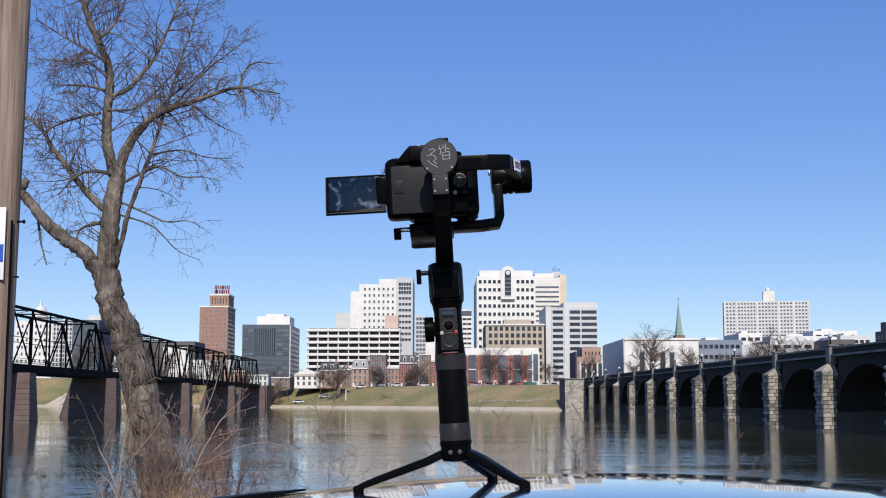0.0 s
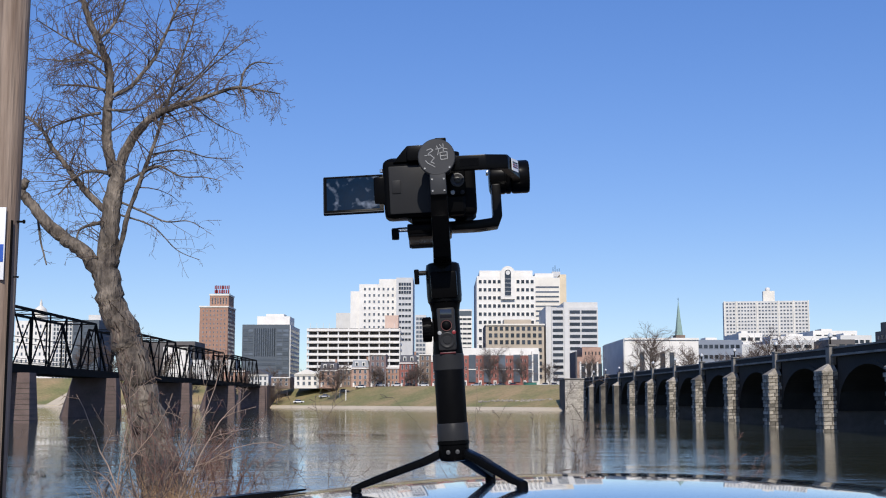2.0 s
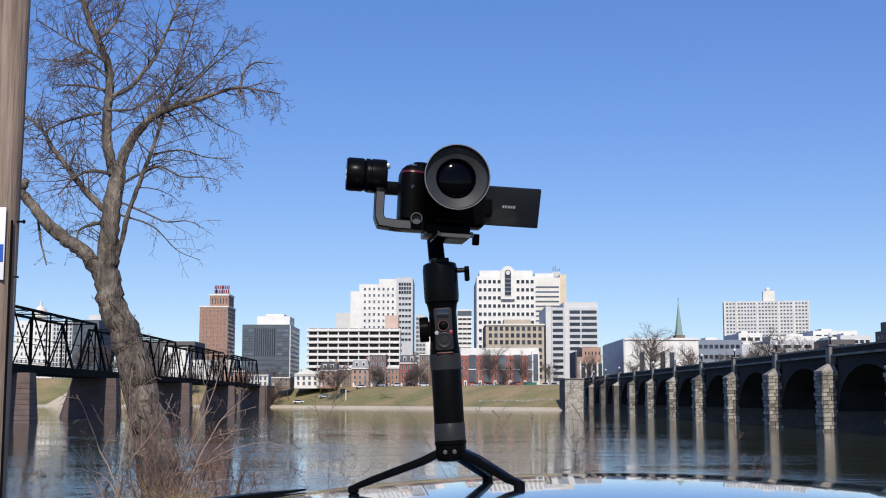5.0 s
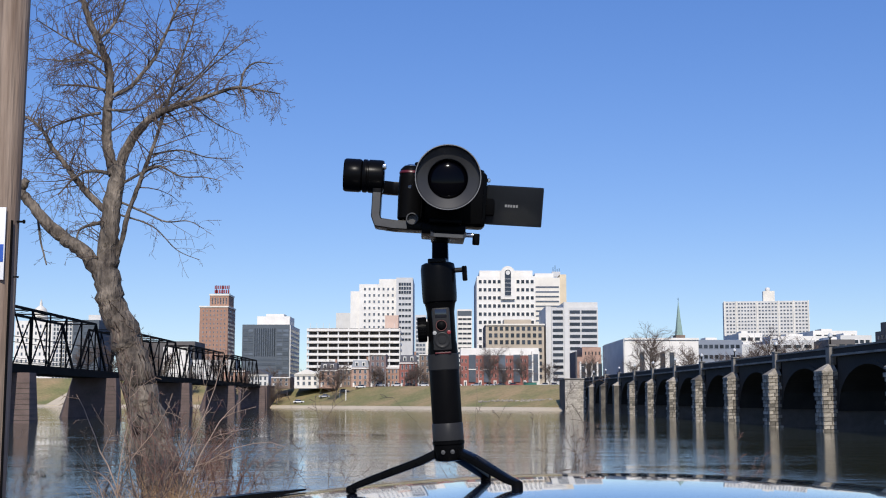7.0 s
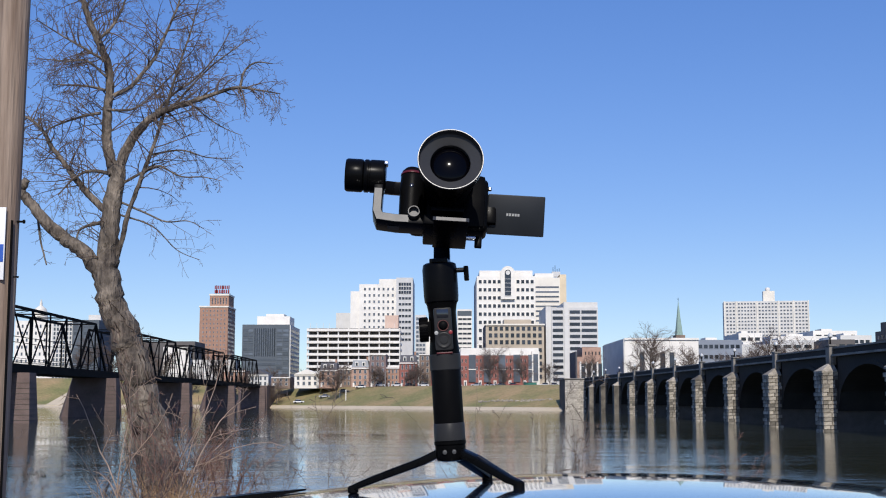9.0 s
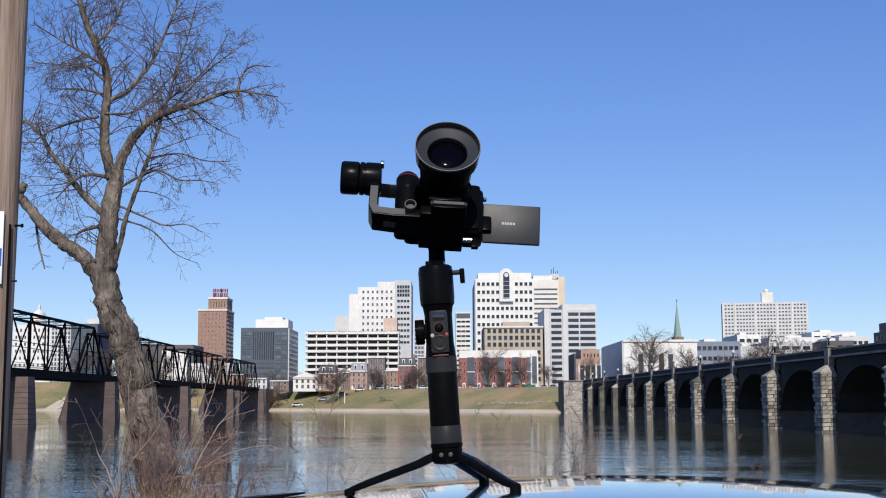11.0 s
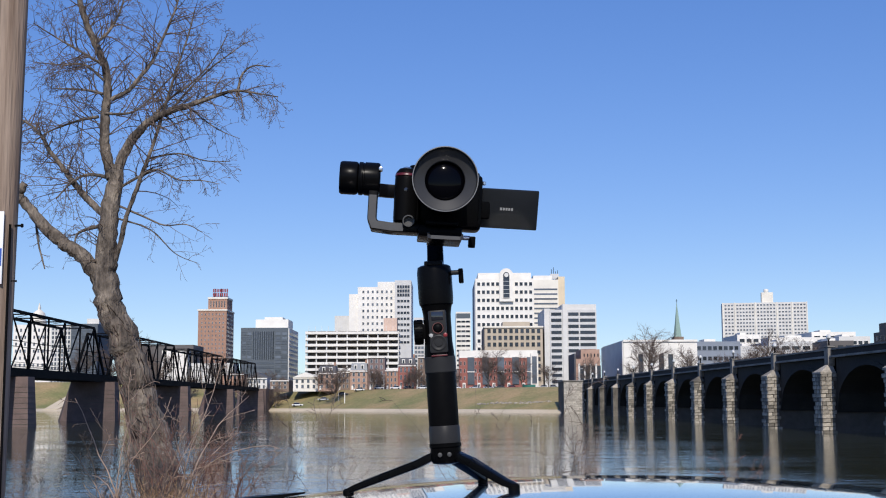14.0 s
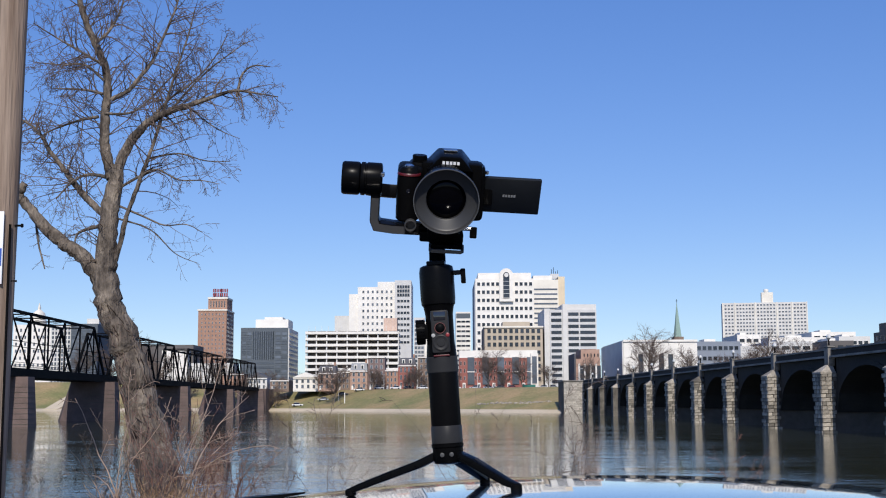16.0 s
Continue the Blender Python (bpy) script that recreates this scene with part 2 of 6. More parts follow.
class Soup:
    """Many tubes gathered as plain lists, for one mesh."""

    def __init__(self):
        self.v, self.f = [], []

    def tube(self, pts, radii, seg=5):
        pts = [Vector(p) for p in pts]
        base = len(self.v)
        ref = Vector((0.3, 0.9, 0.2))
        for i, p in enumerate(pts):
            d = (pts[min(i + 1, len(pts) - 1)] - pts[max(i - 1, 0)])
            d = d.normalized() if d.length > 1e-9 else Vector((0, 0, 1))
            u = d.cross(ref)
            u = u.normalized() if u.length > 1e-3 else d.orthogonal().normalized()
            w = d.cross(u)
            for k in range(seg):
                a = 2 * math.pi * k / seg
                self.v.append(p + (u * math.cos(a) + w * math.sin(a)) * radii[i])
        for i in range(len(pts) - 1):
            for k in range(seg):
                a, c = base + i * seg + k, base + i * seg + (k + 1) % seg
                self.f.append((a, c, c + seg, a + seg))
        self.f.append(tuple(base + (len(pts) - 1) * seg + k for k in range(seg)))

    def make(self, name, material, parent=None, smooth=True):
        me = bpy.data.meshes.new(name)
        me.from_pydata([tuple(v) for v in self.v], [], self.f)
        me.materials.append(material)
        if smooth:
            me.polygons.foreach_set("use_smooth", [True] * len(me.polygons))
        ob = new(name, me)
        if parent is not None:
            ob.parent = parent
        return ob


# ---- ground, river ----
FAR = 1.6923      # plan distances along the view, to metres before the scale
SIZE = 0.6        # scale of the far side about the eye: garage decks come to 3 m
WATER = EYE[2] * (1 - SIZE)
FAR_SIDE = Matrix.Translation((0, 0, WATER)) @ Matrix.Diagonal((SIZE, FAR * SIZE, SIZE, 1))
FAR_EVEN = Matrix.Translation((0, 0, WATER)) @ Matrix.Diagonal((SIZE, SIZE, SIZE, 1))


def far(x, y, z):
    """From the plan of the far side to the world."""
    return FAR_SIDE @ Vector((x, y, z))


def bank_y(x):
    """The far waterline: it runs away towards the left."""
    return 372 + 0.694 * min(max(65 - x, 0), 240)


def ground_z(x, y):
    rng = noise.noise(Vector((x * 0.03, y * 0.03, 3.1)))
    near = ((-5000, 4.9), (3.2, 4.9), (10, 4.85), (14, 4.3), (20, 3.3), (23, 2.5), (30, 1.6), (60, 0.6), (5000, 0.6))
    d = y - bank_y(x)
    if d < -12:
        for (a, za), (b, zb) in zip(near, near[1:]):
            if a <= y <= b:
                return za + (zb - za) * (y - a) / (b - a)
        return 0.6
    rise = ((-12, -2.5), (-1, -0.6), (0, 0.05), (11, 3.6), (13, 4.0), (40, 13.6), (44, 14.0), (9000, 14.0))
    for (a, za), (b, zb) in zip(rise, rise[1:]):
        if a <= d <= b:
            z = za + (zb - za) * (d - a) / (b - a)
            if x < -150 and d > 13:
                z += min((-150 - x) / 60, 1) * 8 * min((d - 13) / 27, 1)
            return z + (rng * 0.5 if 14 < d < 40 else 0)
    return 14.0 + (min((-150 - x) / 60, 1) * 8 if x < -150 else 0)


def build_ground():
    xs = [-4500, -1500, -700, -400] + list(range(-300, 301, 10)) + [400, 700, 1500, 4500]
    near_rows = [-4500, -300, -40, -8, -2, 0, 1.5, 2.4, 3.2, 4.5, 6, 8, 10, 12, 14, 17, 20, 25, 30, 33, 36, 60, 150]
    far_rows = [-12, -5, -1, 0, 2.5, 5, 9, 13, 18, 24, 30, 36, 40, 44, 60, 120, 260, 700, 1800, 4300]
    bm = bmesh.new()
    grid, kinds = [], [2 if (a + b) / 2 < 2.2 else 1 for a, b in zip(near_rows, near_rows[1:])] + [1]
    kinds += [3 if (a + b) / 2 < 4 else 2 if (a + b) / 2 > 44 else 0 for a, b in zip(far_rows, far_rows[1:])]
    for x in xs:
        col = [bm.verts.new((x, y * FAR, ground_z(x, y))) for y in near_rows]
        col += [bm.verts.new(far(x, bank_y(x) + d, -2.5 if d == -12 else ground_z(x, bank_y(x) + d))) for d in far_rows]
        grid.append(col)
    for a, b in zip(grid, grid[1:]):
        for j in range(len(a) - 1):
            f = bm.faces.new((a[j], b[j], b[j + 1], a[j + 1]))
            f.material_index = kinds[j]
            f.smooth = True
    ob = finish(bm, "ground", [M["grass"], M["earth"], M["asphalt"], M["sand"]])
    tagged(ob, "river banks with winter grass, bare earth and paved city ground", "ground", kind="structure")
    bm = bmesh.new()
    vs = [bm.verts.new((x, y, WATER)) for x, y in ((-2600, 34), (2600, 34), (2600, 820), (-2600, 820))]
    bm.faces.new(vs)
    ob = finish(bm, "water", M["water"])
    tagged(ob, "brownish river water with light ripples and reflections", "river", kind="structure")


build_ground()


# ---- stone arch bridge ----
def stone_block_mesh(name, sx, sy, sz, material):
    b = box(-sx / 2, sx / 2, -sy / 2, sy / 2, -sz / 2, sz / 2)
    bmesh.ops.bevel(b, geom=[e for e in b.edges], offset=0.05, segments=1, affect="EDGES")
    return mesh_of(b, name, material)


def build_arch_bridge():
    """A long stone arch bridge whose piers stand in line; direction almost along +y."""
    turn = math.atan2(-36, 1300)
    br = thing("stone_bridge", FAR_SIDE, "long stone arch bridge with pale piers and lamps crossing the river", "bridge")
    step, first = 22.45, 145.7
    face = 79.5                                  # x of the pier fronts at y = 0, before the lean
    def px(y):
        return face + math.tan(turn) * y
    zt = 16.3
    width = 22.0
    # spandrel wall with arches: one strip per bay
    for k in range(-3, 10):
        y0, y1 = first + step * k, first + step * (k + 1)
        bm = bmesh.new()
        n = 22
        low, top, low2, top2 = [], [], [], []
        for i in range(n + 1):
            s = i / n
            y = y0 + 1.6 + (step - 3.2) * s
            zz = 4.0 + 8.7 * math.sqrt(max(0, 1 - (2 * s - 1) ** 2))
            low.append(bm.verts.new((px(y) + 1.6, y, zz)))
            top.append(bm.verts.new((px(y) + 1.6, y, zt - 1.6)))
            low2.append(bm.verts.new((px(y) + width, y, zz)))
            top2.append(bm.verts.new((px(y) + width, y, zt - 1.6)))
        for i in range(n):
            bm.faces.new((low[i], low[i + 1], top[i + 1], top[i]))
            bm.faces.new((low2[i], top2[i], top2[i + 1], low2[i + 1]))
            bm.faces.new((low[i], low2[i], low2[i + 1], low[i + 1]))
            bm.faces.new((top[i], top[i + 1], top2[i + 1], top2[i]))
        for a, b, c, d in ((low[0], top[0], top2[0], low2[0]), (low[n], low2[n], top2[n], top[n])):
            bm.faces.new((a, b, c, d))
        bmesh.ops.recalc_face_normals(bm, faces=bm.faces)
        # spandrels and rings take the colour with the shade in it
        part("arch", bm, M["shaded_wall"], br, smooth=False)
        ring = bmesh.new()
        prev = None
        for i in range(n + 1):
            s = i / n
            y = y0 + 1.6 + (step - 3.2) * s
            h = math.sqrt(max(0, 1 - (2 * s - 1) ** 2))
            p = Vector((px(y) + 1.45, y, 4.0 + 8.7 * h))
            nrm = Vector((0, (2 * s - 1) * 0.9, h + 0.05)).normalized() * 0.8
            quad = [ring.verts.new(p), ring.verts.new(p + nrm), ring.verts.new(p + nrm + Vector((0.3, 0, 0))), ring.verts.new(p + Vector((0.3, 0, 0)))]
            if prev:
                for j in range(4):
                    ring.faces.new((prev[j], prev[(j + 1) % 4], quad[(j + 1) % 4], quad[j]))
            prev = quad
        bmesh.ops.recalc_face_normals(ring, faces=ring.faces)
        part("arch_ring", ring, M["shaded_wall"], br, smooth=False)
        # parapet: string course, panel wall, coping
        wallb = bmesh.new()
        cp = bmesh.new()
        for pb, a, b, z0, z1 in ((cp, 0.7, 1.7, zt - 1.7, zt - 1.3), (wallb, 1.3, 1.7, zt - 1.3, zt - 0.2), (cp, 1.05, 1.8, zt - 0.2, zt + 0.12)):
            vs = [pb.verts.new((px(y) + x, y, z)) for y in (y0 + 0.9, y1 - 0.9) for x, z in ((a, z0), (b, z0), (b, z1), (a, z1))]
            for i in range(4):
                pb.faces.new((vs[i], vs[(i + 1) % 4], vs[4 + (i + 1) % 4], vs[4 + i]))
            pb.faces.new(vs[:4][::-1])
            pb.faces.new(vs[4:])
        for shell, key, name in ((wallb, "shaded_wall", "parapet"), (cp, "coping", "coping")):
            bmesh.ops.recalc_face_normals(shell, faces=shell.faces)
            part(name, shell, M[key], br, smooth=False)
        dk = bmesh.new()
        vs = [dk.verts.new((px(y) + x, y, z)) for y in (y0, y1) for x, z in ((1.7, zt - 1.6), (width, zt - 1.6), (width, zt - 1.2), (1.7, zt - 1.2))]
        for i in range(4):
            dk.faces.new((vs[i], vs[(i + 1) % 4], vs[4 + (i + 1) % 4], vs[4 + i]))
        part("deck", dk, M["asphalt"], br, smooth=False)
    # piers, with courses of stone blocks on the nearest faces
    front = [stone_block_mesh("block", w, 0.5, 0.78, M["stone"]) for w in (0.9, 1.25, 1.6)]
    palefront = [stone_block_mesh("block", w, 0.5, 0.78, M["palestone"]) for w in (0.9, 1.25, 1.6)]
    sidem = [stone_block_mesh("block", 0.5, w, 0.78, M["stone"]) for w in (0.9, 1.3)]
    rnd = random.Random(7)
    for k in range(-3, 10):
        y = first + step * k
        x = px(y)
        core = bmesh.new()
        box(x - 1.15, x + width, y - 1.25, y + 1.25, -2.5, 11.4, bm=core)
        pier = part("pier", core, M["mortar"], br, "tall pier of rough pale stone blocks", smooth=False)
        cap = bmesh.new()
        base = [cap.verts.new(v) for v in ((x - 1.5, y - 1.6, 11.4), (x + 1.5, y - 1.6, 11.4), (x + 1.5, y + 1.6, 11.4), (x - 1.5, y + 1.6, 11.4))]
        mid = [cap.verts.new((v.co.x, v.co.y, 11.75)) for v in base]
        ridge = [cap.verts.new((x + 0.7, y - 0.35, 13.3)), cap.verts.new((x + 1.5, y - 0.35, 13.3)), cap.verts.new((x + 1.5, y + 0.35, 13.3)), cap.verts.new((x + 0.7, y + 0.35, 13.3))]
        for lo, hi in ((base, mid), (mid, ridge)):
            for i in range(4):
                cap.faces.new((lo[i], lo[(i + 1) % 4], hi[(i + 1) % 4], hi[i]))
        cap.faces.new(ridge)
        cap.faces.new(base[::-1])
        part("pier_cap", cap, M["stone"], pier, smooth=False)
        post = box(x + 0.55, x + 1.9, y - 0.75, y + 0.75, 13.0, zt + 0.35, 0.08)
        box(x + 0.45, x + 2.0, y - 0.9, y + 0.9, zt + 0.35, zt + 0.65, 0.06, post)
        part("parapet_post", post, M["coping"], br)
        lamp = lathe([(0.28, 0), (0.16, 0.3), (0.12, 1.2), (0.22, 1.3)], 10, at(x + 1.2, y, zt + 0.65))
        lamp = part("lamp_post", lamp, M["iron"], br, "short lamp post on the parapet")
        part("globe", lathe([(0.2, 1.3), (0.42, 1.55), (0.45, 1.9), (0.28, 2.2), (0.08, 2.35)], 12, at(x + 1.2, y, zt + 0.65)), M["pane"], lamp, "pale lamp globe")
        # blocks on the face towards the near bank and on the nose
        if k > 6:
            sk = bmesh.new()
            box(x - 1.38, x + 1.4, y - 1.45, y + 1.45, -1.5, 11.4, bm=sk)
            part("pier_facing", sk, M["stone"], pier, smooth=False)
            continue
        z = 0.0 - 0.4
        while z < 11.0:
            xx = x - 1.35
            while xx < x + 1.1:
                i = rnd.randrange(3)
                w = (0.9, 1.25, 1.6)[i]
                if xx + w > x + 1.5:
                    i, w = 0, 0.9
                piece("block", front[i], pier, at(xx + w / 2, y - 1.22 - rnd.uniform(0, 0.10), z + 0.4) @ Matrix.Diagonal((0.96, 1, 0.95, 1)))
                xx += w
            yy = y - 1.4
            while yy < y + 1.0:
                i = rnd.randrange(2)
                w = (0.9, 1.3)[i]
                piece("block", sidem[i], pier, at(x - 1.13 - rnd.uniform(0, 0.12), yy + w / 2, z + 0.4) @ Matrix.Diagonal((1, 0.96, 0.95, 1)))
                yy += w
            z += 0.8
    # end abutment
    y = first + step * 10 + 3
    abutment = part("abutment", box(px(y) - 8.5, px(y) + width, y - 5, y + 12, -1, zt - 0.6, 0.15), M["mortar"], br, smooth=False)
    foot = abutment
    for r in range(18):
        x = px(y) - 8.45
        while x < px(y) + 1.0:
            i = rnd.randrange(3)
            w = (0.9, 1.25, 1.6)[i]
            piece("block", palefront[i], foot, at(x + w / 2, y - 5.0 - rnd.uniform(0.02, 0.12), 0.3 + r * 0.86) @ Matrix.Diagonal((0.97, 1, 1.05, 1)))
            x += w
    part("abutment_coping", box(px(y) - 8.9, px(y) + width, y - 5.4, y + 12, zt - 0.6, zt, 0.1), M["coping"], br, smooth=False)


# ---- iron truss bridge ----
def build_truss_bridge():
    br = thing("truss_bridge", FAR_SIDE, "old dark iron truss bridge on brown stone piers", "bridge")
    turn = math.atan2(-36, 1300)
    x0 = -107.9
    def px(y):
        return x0 + math.tan(turn) * y
    ends = [94, 173.5, 252.3, 331, 410, 488.5]
    zb, zt, w = 14.9, 30.6, 11.0
    for a, b in zip(ends, ends[1:]):
        n = 8
        d = (b - a) / n
        for side in (0, -w):
            s = bmesh.new()
            def p(i, z):
                return Vector((px(a + d * i) + side, a + d * i, z))
            bar([p(0, zb), p(n, zb)], 0.6, 1.2, (1, 0, 0), s)
            bar([p(1, zt), p(n - 1, zt)], 0.6, 0.75, (1, 0, 0), s)
            bar([p(0.1, zb), p(1, zt)], 0.6, 0.7, (1, 0, 0), s)
            bar([p(n - 0.1, zb), p(n - 1, zt)], 0.6, 0.7, (1, 0, 0), s)
            for i in range(1, n):
                bar([p(i, zb), p(i, zt)], 0.36, 0.38, (1, 0, 0), s)
            for i in range(1, n - 1):
                q = (p(i, zt), p(i + 1, zb)) if i < n / 2 else (p(i, zb), p(i + 1, zt))
                bar(q, 0.3, 0.32, (1, 0, 0), s)
            bar([p(0.5, (zb + zt) / 2), p(n - 0.5, (zb + zt) / 2)], 0.15, 0.18, (1, 0, 0), s)
            for z in (zb + 1.0, zb + 1.6, zb + 2.2):
                bar([p(0, z), p(n, z)], 0.1, 0.12, (1, 0, 0), s)
            part("truss", s, M["iron"], br, smooth=False)
        for i in range(1, n):
            s = bmesh.new()
            y = a + d * i
            bar([(px(y), y, zt), (px(y) - w, y, zt)], 0.3, 0.35, (0, 1, 0), s)
            if i < n - 1:
                bar([(px(y), y, zt), (px(y + d) - w, y + d, zt)], 0.14, 0.14, (0, 0, 1), s)
            part("cross_beam", s, M["iron"], br, smooth=False)
        s = bmesh.new()
        vs = [s.verts.new((px(y) + x, y, z)) for y in (a, b) for x, z in ((0.6, 13.2), (-w - 0.6, 13.2), (-w - 0.6, 14.6), (0.6, 14.6))]
        for i in range(4):
            s.faces.new((vs[i], vs[(i + 1) % 4], vs[4 + (i + 1) % 4], vs[4 + i]))
        s.faces.new(vs[:4][::-1])
        s.faces.new(vs[4:])
        bmesh.ops.recalc_face_normals(s, faces=s.faces)
        part("deck", s, M["iron"], br, smooth=False)
    for y in [197] + ends[2:]:
        s = bmesh.new()
        x = px(y)
        lo = [s.verts.new(v) for v in ((x + 4.7, y - 2.2, -2.5), (x + 4.7, y + 2.2, -2.5), (x - w - 3.6, y + 2.2, -2.5), (x - w - 5.6, y, -2.5), (x - w - 3.6, y - 2.2, -2.5))]
        hi = [s.verts.new(v) for v in ((x + 3.9, y - 1.6, 13.18), (x + 3.9, y + 1.6, 13.18), (x - w + 0.2, y + 1.6, 13.18), (x - w - 0.8, y, 13.18), (x - w + 0.2, y - 1.6, 13.18))]
        for i in range(5):
            s.faces.new((lo[i], lo[(i + 1) % 5], hi[(i + 1) % 5], hi[i]))
        s.faces.new(hi)
        s.faces.new(lo[::-1])
        bmesh.ops.recalc_face_normals(s, faces=s.faces)
        pier = part("pier", s, M["brownstone"], br, "tapered brown stone pier", smooth=False)
        for j in range(8):
            z = 0.6 + j * 1.4
            f = 4.7 - 0.8 * (z + 2.5) / 15.7
            part("joint_band", box(x - w * 0.6, x + f + 0.05, y - 2.2 + 0.6 * (z + 2.5) / 15.7 - 0.05, y + 1.5, z, z + 0.12), M["mortar"], pier, smooth=False)
    part("abutment", box(px(490) - w - 3, px(490) + 5, 489, 512, 0, 14.7, 0.1), M["brownstone"], br, smooth=False)


# ---- city ----
M["pane"] = mat("pale glass", (0.6, 0.6, 0.58), 0.25, vary=0.1, scale=3, fine=20, bump=0)
M["win"] = mat("dark window glass", (0.03, 0.037, 0.05), 0.12, vary=0.3, scale=0.3, fine=2, bump=0, island=0.5)
M["winlight"] = mat("grey window glass", (0.12, 0.14, 0.17), 0.15, vary=0.3, scale=0.3, fine=2, bump=0, island=0.4)
M["frame"] = mat("window frames", (0.62, 0.6, 0.56), 0.7, vary=0.1, scale=1, fine=8, bump=0)
for key, col in dict(white=(0.82, 0.785, 0.72), cream=(0.80, 0.75, 0.65), tan=(0.50, 0.42, 0.32), tanside=(0.72, 0.60, 0.42), greyconc=(0.60, 0.595, 0.58), palegrey=(0.66, 0.645, 0.61), bluegrey=(0.24, 0.27, 0.32),
                     salmon=(0.62, 0.45, 0.36), darkpanel=(0.10, 0.12, 0.14), darkstone_and_shade=(0.12, 0.11, 0.105), green=(0.10, 0.20, 0.18), copper=(0.30, 0.42, 0.36), slate=(0.09, 0.09, 0.10), greyslate=(0.28, 0.29, 0.30), roofing=(0.3, 0.3, 0.3)).items():
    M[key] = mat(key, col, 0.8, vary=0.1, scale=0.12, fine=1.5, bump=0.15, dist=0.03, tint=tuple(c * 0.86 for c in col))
for key, col in dict(brick=(0.40, 0.235, 0.165), orangebrick=(0.45, 0.29, 0.22), redbrick=(0.34, 0.125, 0.10), purplebrick=(0.22, 0.155, 0.145), brownbrick=(0.25, 0.18, 0.14)).items():
    M[key] = mat(key, col, 0.9, vary=0.2, scale=0.3, fine=4, bump=0.3, dist=0.03, tint=tuple(c * 0.75 for c in col))

WINDOW_MESHES = {}


def window_mesh(w, h, glass, frame_key):
    """A pane set back in a thin frame with a sill; front at y = 0, looking to -y."""
    key = (round(w, 2), round(h, 2), glass, frame_key)
    if key not in WINDOW_MESHES:
        b = bmesh.new()
        t = min(w, h) * 0.07
        box(-w / 2, w / 2, -0.02, 0.1, 0, h, bm=b, index=0)
        for x0, x1, z0, z1 in ((-w / 2 - t, -w / 2, 0, h), (w / 2, w / 2 + t, 0, h), (-w / 2 - t, w / 2 + t, h, h + t), (-w / 2 - t, w / 2 + t, -t, 0)):
            box(x0, x1, -0.16, 0.1, z0, z1, bm=b, index=1)
        WINDOW_MESHES[key] = mesh_of(b, "window", M[glass], M[frame_key])
    return WINDOW_MESHES[key]


def windows(parent, x0, x1, y, z0, z1, cols, rows, fw=0.55, fh=0.55, glass="win", frame_key="frame", skip=(), side=0):
    """A field of single windows on a face at y (or at x = y when side is -1 or 1)."""
    cw, ch = (x1 - x0) / cols, (z1 - z0) / rows
    me = window_mesh(cw * fw, ch * fh, glass, frame_key)
    for r in range(rows):
        for c in range(cols):
            if (c, r) in skip:
                continue
            u, z = x0 + cw * (c + 0.5), z0 + ch * (r + 0.5 - fh / 2)
            m = at(u, y, z) if not side else at(y, u, z, Matrix.Rotation(radians(-90 if side < 0 else 90), 4, "Z"))
            piece("window", me, parent, m)


def block(parent, name, x0, x1, y0, depth, z1, material, z0=13.0, parapet=0.6, label="", roof="roofing"):
    """One volume of a house: walls with a parapet rim, and a roof slab set inside."""
    w = box(x0, x1, y0, y0 + depth, z0, z1 - 0.4)
    t = min(0.5, (x1 - x0) * 0.05)
    for a in ((x0, x1, y0, y0 + t), (x0, x1, y0 + depth - t, y0 + depth), (x0, x0 + t, y0 + t, y0 + depth - t), (x1 - t, x1, y0 + t, y0 + depth - t)):
        box(*a, z1 - 0.4, z1, bm=w)
    ob = part(name, w, M[material], parent, label, smooth=False)
    part("roof", box(x0 + t, x1 - t, y0 + t, y0 + depth - t, z1 - 0.399, z1 - 0.25), M[roof], parent, smooth=False)
    return ob


def house(name, label, category="building"):
    return thing(name, FAR_SIDE, label, category)


def band(parent, name, x0, x1, y0, y1, z0, z1, material, label=""):
    return part(name, box(x0, x1, y0, y1, z0, z1), M[material], parent, label, smooth=False)


